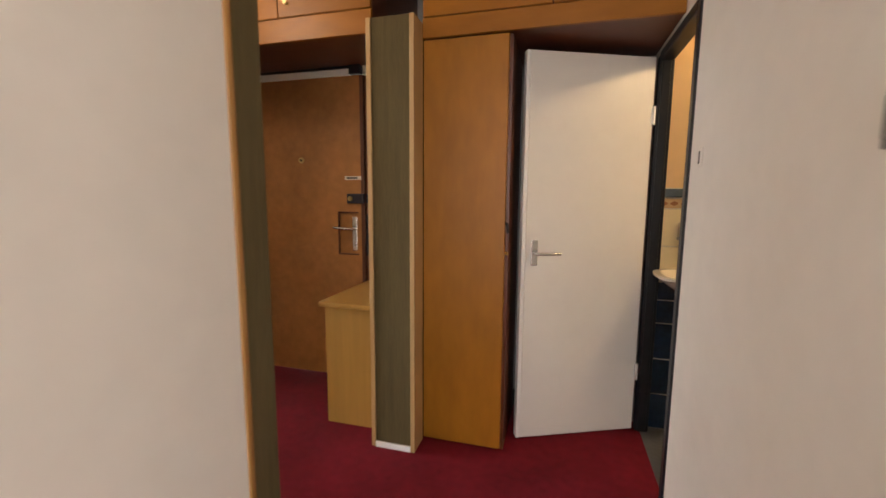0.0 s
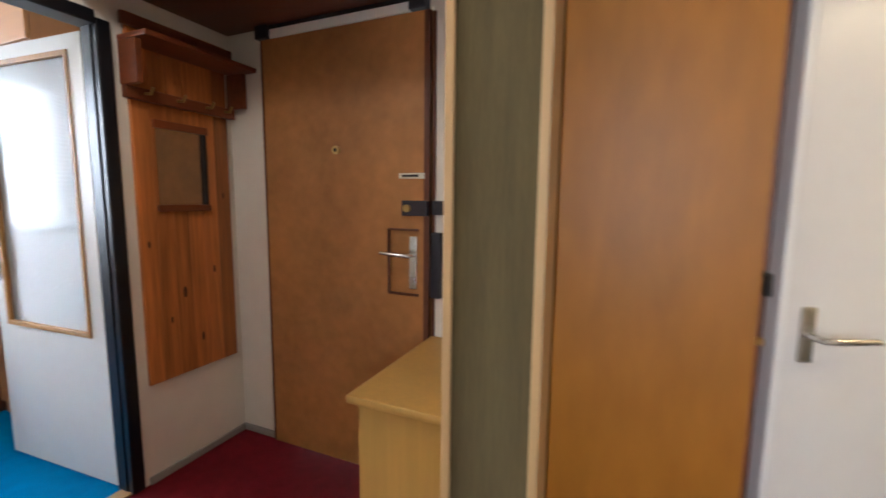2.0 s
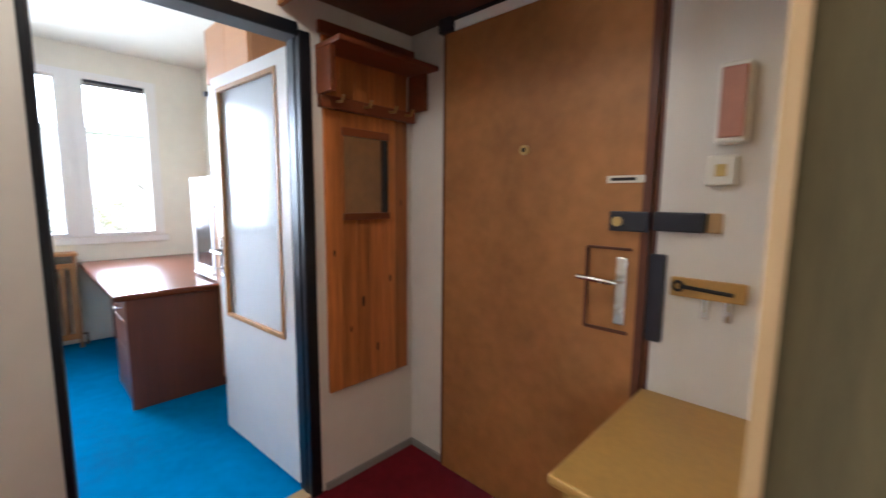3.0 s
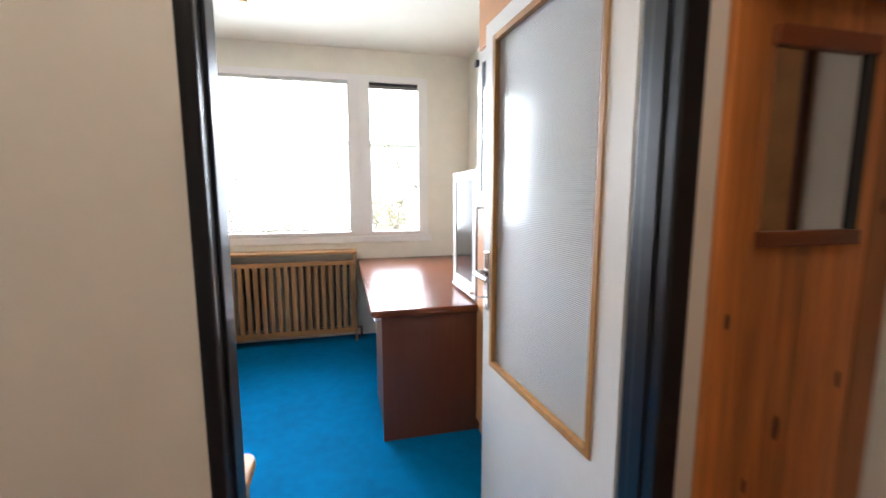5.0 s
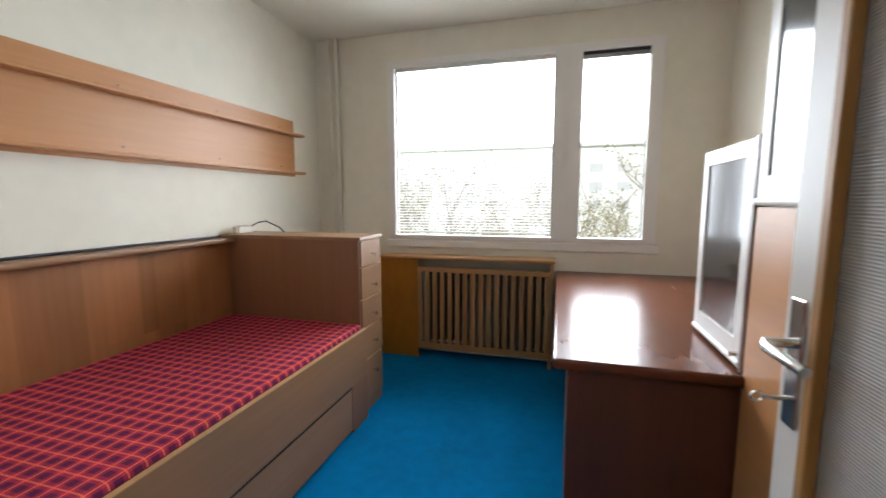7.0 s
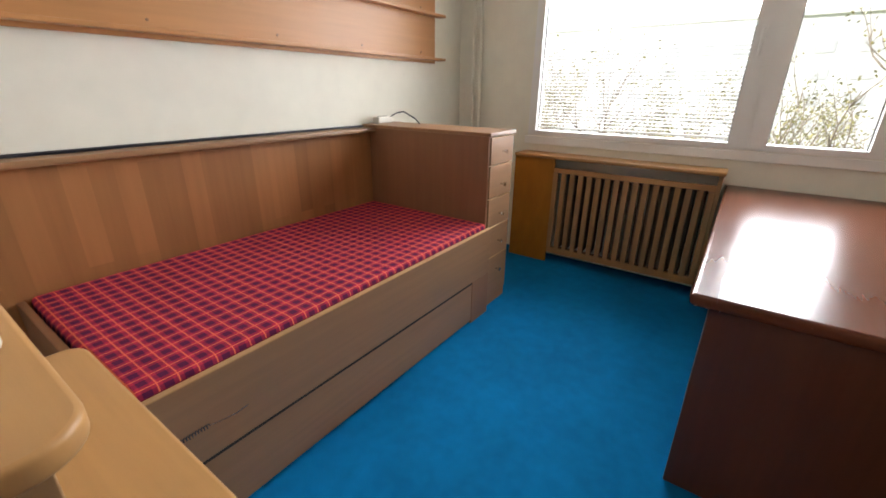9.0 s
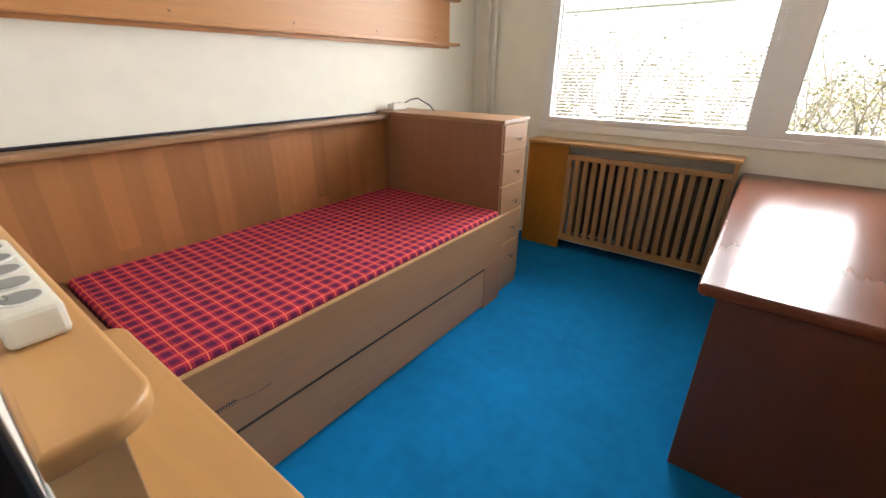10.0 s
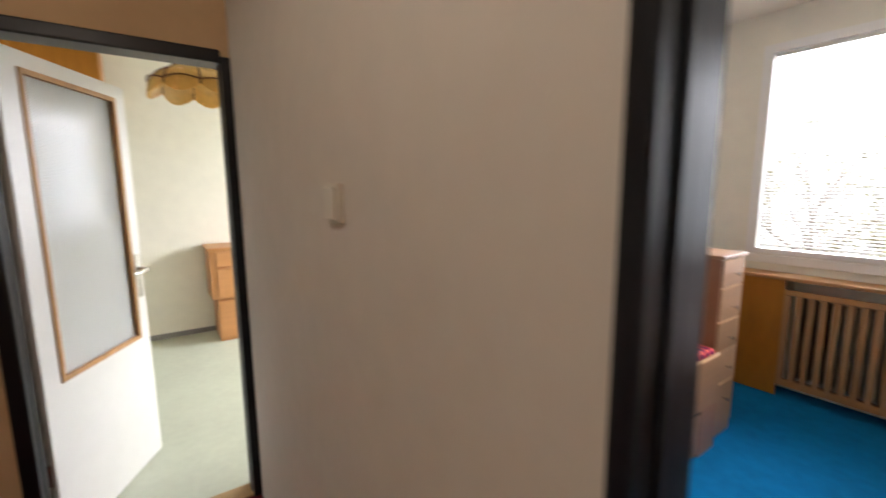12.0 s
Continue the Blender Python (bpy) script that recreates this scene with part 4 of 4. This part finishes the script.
def tower():
    t = thing("drawer_tower", (-4.53, 0.2, 0), "narrow brown five-drawer tower at the end of the bed", "drawer unit")
    part("body", boxes((-4.668, -4.393, -0.325, 0.632, 0.06, 1.066)), BEDWOOD_Z, t)
    part("plinth", box(-4.665, -4.396, -0.3, 0.645, 0.0, 0.06), BEDWOOD, t)
    part("side_panel", box(-4.392, -4.376, -0.2, 0.645, 0.55, 1.066, 0.002), BEDWOOD_Z, t)
    part("top", box(-4.678, -4.372, -0.327, 0.658, 1.066, 1.086, 0.003), BEDWOOD, t)
    zs = (0.065, 0.335, 0.535, 0.712, 0.905, 1.062)
    for a, b2, kz in zip(zs, zs[1:], (0.237, 0.43, 0.605, 0.786, 0.976)):
        d = part("drawer", box(-4.664, -4.395, 0.633, 0.652, a + 0.003, b2 - 0.003, 0.002), BEDWOOD, t)
        part("edging", box(-4.664, -4.395, 0.634, 0.6535, b2 - 0.0065, b2 - 0.0028, 0.001), BOARD_EDGE, d, "pale edge strip")
        part("knob", rod(((-4.53, 0.652, kz), (-4.53, 0.676, kz)), 0.005), CHROME, d, "small steel knob")
        part("knob_head", rod(((-4.53, 0.672, kz), (-4.53, 0.682, kz)), 0.011), CHROME, d)


tower()


def power_strip(name, base, rz, n, label):
    p = thing(name, base, label, "power strip", rz=rz)
    w = 0.055 * n + 0.03
    part("body", box(0, w, -0.028, 0.028, 0, 0.042, 0.007), PLASTIC, p)
    for j in range(n):
        ring = part("socket", rod(((0.04 + j * 0.055, 0, 0.0405), (0.04 + j * 0.055, 0, 0.0435)), 0.022, sides=20), WHITE, p)
        part("well", rod(((0.04 + j * 0.055, 0, 0.0425), (0.04 + j * 0.055, 0, 0.0442)), 0.018, sides=20), GREY, ring)
        part("pin", rod(((0.04 + j * 0.055, 0.012, 0.044), (0.04 + j * 0.055, 0.012, 0.05)), 0.0025, sides=8), CHROME, ring)
    return p


ps = power_strip("power_strip", (-4.44, -0.26, 1.087), -178, 2, "cream power strip with a black cable on the drawer tower")
pts = [(-4.6 + 0.05, -0.25, 1.12), (-4.62, -0.23, 1.15), (-4.66 + 0.05, -0.16, 1.16), (-4.6, -0.05, 1.12), (-4.58, 0.0, 1.092)]
single("cable", rod([Vector(p) for p in pts], 0.004, sides=8), RUBBER, "thin black cable looping over the drawer tower", "cable")
# Thin dark rod draws the black line along the back of the ledge.
single("cable", rod([(-4.42 + 0.1 * k, -0.318 + 0.003 * math.sin(k * 1.7), 1.0725) for k in range(21)], 0.007, sides=8), RUBBER, "thin black line along the ledge behind the bed", "cable")

# bookshelf on the wall
sh = thing("wall_shelf", (-4.0, BY0, 1.5), "long alder wall shelf with two boards on a back panel", "shelf")
part("back_panel", box(-5.175, -2.42, BY0 + 0.001, BY0 + 0.018, 1.49, 1.925, 0.002), SHELFWOOD, sh)
for z in (1.508, 1.803):
    part("shelf_board", box(-5.225, -2.40, BY0 + 0.018, BY0 + 0.085, z, z + 0.018, 0.004), SHELFWOOD, sh)
for j in range(5):
    x = -5.0 + j * 0.6
    part("screw_cap", rod(((x, BY0 + 0.017, 1.85), (x, BY0 + 0.022, 1.85)), 0.006), BEDWOOD, sh)
    part("screw_cap", rod(((x, BY0 + 0.017, 1.56), (x, BY0 + 0.022, 1.56)), 0.006), BEDWOOD, sh)

# corner shelves by the door
cs = thing("corner_shelf", (HX0 - 0.05, 1.1, 0), "light alder corner shelf with two rounded boards beside the door", "shelf")
part("upper_board", slab(rounded(-2.40, HX0 - 0.012, 0.30, 1.408, (0, 0, 0, 0.05)), 1.028, 1.055, 0.006), BOARD, cs)
part("lower_board", slab(rounded(-2.525, HX0 - 0.012, 0.645, 1.408, (0.045, 0, 0, 0.03)), 0.735, 0.76, 0.006), BOARD, cs)
part("upright", box(-2.368, HX0 - 0.012, 1.345, 1.363, 0.76, 1.028, 0.002), BOARD_EDGE, cs)
part("upright", box(-2.49, HX0 - 0.012, 1.375, 1.393, 0.0, 0.735, 0.002), BOARD_EDGE, cs)
part("upright", box(-2.368, HX0 - 0.012, 0.70, 0.718, 0.76, 1.028, 0.002), BOARD_EDGE, cs)
part("upright", box(-2.49, HX0 - 0.012, 0.69, 0.708, 0.0, 0.735, 0.002), BOARD_EDGE, cs)
power_strip("power_strip", (-2.352, 1.215, 1.056), -90, 5, "cream five-socket power strip lying on the corner shelf")
coil = [(-2.62 - 0.10 * k / 60, BF + 0.012 + 0.006 * math.sin(k * 1.3), 0.392 + 0.006 * math.cos(k * 1.3)) for k in range(60)]
cb = thing("coiled_cable", (-2.66, BF + 0.012, 0.385), "black coiled cable hanging at the bed front", "cable")
part("coil", rod(coil, 0.0018, sides=5), RUBBER, cb)
part("tail", rod([(-2.72, BF + 0.012, 0.392), (-2.76, BF + 0.014, 0.384), (-2.80, BF + 0.012, 0.378), (-2.84, BF + 0.004, 0.376)], 0.002, sides=6), CHROME, cb)

# ---- bedroom: desk, hutch and tall cabinet ----


def desk():
    d = thing("desk", (-4.6, 2.3, 0), "large glossy cherry-coloured desk with dark side panels", "desk")
    part("top", slab(rounded(WX + 0.003, -3.66, 1.745, BY1 - 0.003, (0, 0.02, 0, 0)), 0.71, 0.75, 0.014), DESKWOOD, d)
    part("side_panel", box(-3.725, -3.70, 1.80, BY1 - 0.003, 0.0, 0.71, 0.003), DESKSIDE, d)
    part("side_panel", box(-5.50, -5.475, 1.95, BY1 - 0.003, 0.0, 0.71, 0.003), DESKSIDE, d)
    part("back_panel", box(-5.475, -4.2, 2.6, 2.618, 0.3, 0.71, 0.002), DESKSIDE, d)
    part("drawer_case", box(-4.18, -3.727, 1.825, 2.6, 0.03, 0.708), DESKSIDE, d)
    for z0, z1 in ((0.05, 0.36), (0.365, 0.55), (0.555, 0.70)):
        dr = part("drawer", box(-4.178, -3.728, 1.805, 1.824, z0, z1, 0.003), DESKSIDE, d)
        zc = (z0 + z1) / 2
        if z0 > 0.5:
            part("pull", rod(((-3.95 - 0.05, 1.806, zc), (-3.95 - 0.045, 1.778, zc), (-3.95 + 0.045, 1.778, zc), (-3.95 + 0.05, 1.806, zc)), 0.006), CHROME, dr, "bow-shaped steel pull")


desk()


def framed_door(x0, x1, y, z0, z1, parent, w=0.055):
    """A pale framed door with dark glass, facing -y."""
    dr = part("door_stile", box(x0, x0 + w, y - 0.02, y, z0, z1, 0.002), WHITE, parent, "pale door frame")
    part("door_stile", box(x1 - w, x1, y - 0.02, y, z0, z1, 0.002), WHITE, parent)
    part("door_rail", box(x0 + w, x1 - w, y - 0.02, y, z0, z0 + w + 0.02, 0.002), WHITE, parent)
    part("door_rail", box(x0 + w, x1 - w, y - 0.02, y, z1 - w, z1, 0.002), WHITE, parent)
    part("glass", box(x0 + w, x1 - w, y - 0.014, y - 0.008, z0 + w + 0.02, z1 - w), SMOKED, dr, "dark reflecting glass")
    part("rail", rod(((x0, y - 0.014, z0 + 0.002), (x1, y - 0.014, z0 + 0.002)), 0.013), VINYL, dr, "rounded pale bottom rail")
    return dr


HY = 2.34
hu = thing("desk_hutch", (-3.95, 2.6, 0.75), "hutch on the desk with a pale framed dark glass door", "cabinet")
part("body", box(-4.175, -3.71, HY + 0.002, BY1 - 0.004, 0.752, 1.485), DESKSIDE, hu)
part("side_panel", box(-3.708, -3.688, HY - 0.022, BY1 - 0.004, 0.752, 1.49, 0.002), DESKSIDE, hu)
dr = framed_door(-4.175, -3.71, HY, 0.77, 1.485, hu)
part("knob", rod(((-3.73, HY - 0.02, 0.80), (-3.73, HY - 0.045, 0.80)), 0.009), CHROME, hu, "small steel knob")
tc = thing("tall_cabinet", (-3.35, 2.6, 0), "tall alder cabinet with a framed dark glass upper door", "cabinet")
part("body", box(-3.684, -3.0, HY + 0.002, BY1 - 0.004, 0.0, 2.42), BACKWOOD, tc)
part("lower_door", box(-3.682, -3.345, HY - 0.018, HY, 0.08, 1.275, 0.003), SHELFWOOD, tc)
part("lower_door", box(-3.341, -3.002, HY - 0.018, HY, 0.08, 1.275, 0.003), SHELFWOOD, tc)
framed_door(-3.682, -3.345, HY, 1.29, 2.06, tc)
framed_door(-3.341, -3.002, HY, 1.29, 2.06, tc)
part("upper_door", box(-3.682, -3.345, HY - 0.018, HY, 2.075, 2.41, 0.003), SHELFWOOD, tc)
part("upper_door", box(-3.341, -3.002, HY - 0.018, HY, 2.075, 2.41, 0.003), SHELFWOOD, tc)
part("hinge", box(-3.70, -3.665, HY - 0.04, HY - 0.02, 2.0, 2.03, 0.003), RUBBER, tc, "black hinge")
cl = thing("ceiling_lamp_holder", (-4.37, 1.09, H), "bare lamp holder hanging from the bedroom ceiling", "lamp")
part("rose", rod(((-4.37, 1.09, H), (-4.37, 1.09, H - 0.02)), 0.04, sides=20), PLASTIC, cl)
part("cord", rod(((-4.37, 1.09, H - 0.02), (-4.37, 1.09, 2.57)), 0.004, sides=8), PLASTIC, cl)
part("holder", rod(((-4.37, 1.09, 2.58), (-4.37, 1.09, 2.475)), 0.02), BRASS, cl)

# Holder added to go with the hall's fill light; never in view.
hl = thing("assumed_hall_lamp", (-1.5, 1.45, H), "added hall ceiling lamp holder, out of view", "lamp")
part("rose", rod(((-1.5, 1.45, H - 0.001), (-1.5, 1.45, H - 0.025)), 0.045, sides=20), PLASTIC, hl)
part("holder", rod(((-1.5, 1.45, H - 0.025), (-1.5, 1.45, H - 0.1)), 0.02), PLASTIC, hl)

# ---- kitchen beyond the hall ----
kc = thing("kitchen_cabinet", (-2.5, -3.0, 0), "light alder cabinet with drawers against the kitchen wall", "cabinet")
part("body", box(-3.2, -2.31, -3.225, -2.82, 0.0, 0.42), SHELFWOOD, kc)
part("upper_body", box(-3.2, -2.265, -3.225, -2.80, 0.42, 0.895, 0.004), SHELFWOOD, kc)
part("top", box(-3.21, -2.25, -3.23, -2.79, 0.895, 0.92, 0.004), SHELFWOOD, kc)
for z0, z1, y in ((0.03, 0.40, -2.82), (0.44, 0.72, -2.80), (0.74, 0.88, -2.80)):
    part("drawer", box(-2.9, -2.32, y, y + 0.018, z0, z1, 0.003), SHELFWOOD, kc)
ku = thing("kitchen_wall_cupboard", (-1.3, -2.9, 2.1), "alder cupboard high on the kitchen wall", "cupboard")
part("body", box(-1.62, -0.55, -3.235, -2.9, 2.12, 2.62, 0.003), SHELFWOOD, ku)
part("door", box(-1.61, -1.1, -2.9, -2.88, 2.13, 2.61, 0.003), ORANGE, ku)
part("door", box(-1.095, -0.56, -2.9, -2.88, 2.13, 2.61, 0.003), ORANGE, ku)


def tiffany():
    cx, cy, cz = -2.13, -1.0, 1.965
    L = thing("pendant_lamp", (cx, cy, cz), "amber glass pendant lamp with a scalloped leaded shade", "lamp")
    n = 8
    for j in range(n):
        bm = bmesh.new()
        rows = []
        for r in range(7):
            u = r / 6
            rad = 0.045 + 0.165 * math.sin(u * math.pi / 2)
            z = 0.12 * math.cos(u * math.pi / 2)
            row = []
            for s in range(7):
                v = s / 6
                a = 2 * math.pi * (j + v) / n
                bulge = 1 + 0.10 * u * math.sin(v * math.pi)
                row.append(bm.verts.new((cx + rad * bulge * math.cos(a), cy + rad * bulge * math.sin(a), cz + z - 0.04 * u * math.sin(v * math.pi))))
            rows.append(row)
        for a, b2 in zip(rows, rows[1:]):
            for s in range(6):
                bm.faces.new((a[s], a[s + 1], b2[s + 1], b2[s]))
        bmesh.ops.solidify(bm, geom=bm.faces[:], thickness=0.004)
        pn = part("shade_panel", bm, AMBER, L)
        a = 2 * math.pi * j / n
        part("lead", rod([(cx + (0.045 + 0.167 * math.sin(u * math.pi / 2)) * math.cos(a), cy + (0.045 + 0.167 * math.sin(u * math.pi / 2)) * math.sin(a), cz + 0.12 * math.cos(u * math.pi / 2) + 0.003) for u in (k / 6 for k in range(7))], 0.004, sides=6), BROWN, L)
    ring = []
    for k in range(8 * 8 + 1):
        v = (k % 8) / 8
        a = 2 * math.pi * k / 64
        rad = 0.21 * (1 + 0.05 * math.sin(v * math.pi))
        ring.append((cx + rad * math.cos(a), cy + rad * math.sin(a), cz + 0.025 + 0.012 * math.sin(v * math.pi)))
    part("lead_band", rod(ring, 0.004, sides=6), BROWN, L)
    part("cap", rod(((cx, cy, cz + 0.11), (cx, cy, cz + 0.16)), 0.055, sides=20, taper=0.4), BRASS, L)
    part("cord", rod(((cx, cy, cz + 0.15), (cx, cy, H)), 0.005, sides=8), BRASS, L)


tiffany()

# ---- outside ----
GZ = -7.0
structure("ground", box(-900, -6.2, -700, 700, GZ - 0.5, GZ), GRASS, "grass ground below the window", "ground")


def apartment_block(x, y0, y1, z1):
    hb = thing("apartment_building", (x - 6, (y0 + y1) / 2, GZ), "long pale panel apartment block beyond the trees", "building")
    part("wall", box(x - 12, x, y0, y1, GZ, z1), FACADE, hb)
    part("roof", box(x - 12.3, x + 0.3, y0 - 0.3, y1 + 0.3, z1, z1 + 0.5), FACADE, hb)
    win = bmesh.new()
    bmesh.ops.create_cube(win, size=1.0)
    bmesh.ops.scale(win, vec=(0.1, 1.9, 1.3), verts=win.verts)
    me = bpy.data.meshes.new("window")
    win.to_mesh(me)
    win.free()
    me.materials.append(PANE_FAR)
    z = GZ + 2.0
    while z < z1 - 1.5:
        y = y0 + 2
        while y < y1 - 2:
            q = new("window", me)
            q.parent = hb
            q.location = Vector((x + 0.02, y, z)) - BASE[hb.name]
            y += 3.9
        z += 2.8


apartment_block(-70, -34, 30, 9.5)
structure("backdrop", box(-130.2, -130, -320, 320, GZ, 230), HAZE, "bright hazy sky behind the trees", "sky")


def tree(x, y, top, seed, leafy):
    rnd = random.Random(seed)
    T = thing("tree", (x, y, GZ), "bare-branched tree with sparse yellow-green leaves" if not leafy else "bushy yellow-green tree below the window", "tree", "trees outside the window")
    h = top - GZ
    trunk = bmesh.new()
    spine = [Vector((x + 0.15 * math.sin(k * 1.3 + seed), y + 0.15 * math.cos(k * 1.7 + seed), GZ + h * 0.75 * k / 7)) for k in range(8)]
    rod(spine, 0.16, trunk, 8, 0.25)
    leaves = bmesh.new()

    def limb(p, d, length, r, depth):
        pts, q = [p], p.copy()
        for _ in range(4):
            d = (d + Vector((rnd.uniform(-.25, .25), rnd.uniform(-.25, .25), rnd.uniform(-.05, .25)))).normalized()
            q = q + d * length / 4
            pts.append(q.copy())
        rod(pts, r, trunk, 5, 0.4)
        if depth:
            for k in range(3):
                dd = (d + Vector((rnd.uniform(-.9, .9), rnd.uniform(-.9, .9), rnd.uniform(-.2, .7)))).normalized()
                limb(pts[rnd.randint(1, 4)], dd, length * 0.62, r * 0.5, depth - 1)
        if depth < 2:
            for k in range(22 if leafy else 6):
                c = pts[rnd.randint(1, 4)] + Vector((rnd.gauss(0, .22), rnd.gauss(0, .22), rnd.gauss(0, .2)))
                a = Vector((rnd.uniform(-1, 1), rnd.uniform(-1, 1), rnd.uniform(-1, 1))).normalized() * 0.055
                b2 = a.orthogonal().normalized() * 0.035
                leaves.faces.new([leaves.verts.new(c + v) for v in (-a, b2, a, -b2)])

    for k in range(9):
        base = spine[rnd.randint(3, 7)]
        a = rnd.uniform(0, 2 * math.pi)
        limb(base.copy(), Vector((math.cos(a), math.sin(a), rnd.uniform(0.3, 1.0))).normalized(), h * rnd.uniform(0.2, 0.32), 0.05, 2)
    part("trunk", trunk, BARK, T)
    part("crown", leaves, FOLIAGE, T)


for n, (x, y, top, leafy) in enumerate(((-16.5, 4.3, 1.5, False), (-17, -2.0, 1.7, False), (-16, 0.6, 1.5, False), (-19, -5.5, 1.6, False), (-21, 2.6, 1.3, False), (-18, 6.2, 2.6, False),
                                        (-17, -9.5, 1.6, False), (-22, -0.5, 1.4, True), (-23, -6.5, 1.4, True), (-21, -14, 1.6, True), (-24, 6.5, 1.2, True),
                                        (-19, -3.6, 0.9, True), (-20.5, -9.8, 1.0, True), (-20.5, 0.9, 0.6, True))):
    tree(x, y, top, 11 + n, leafy)
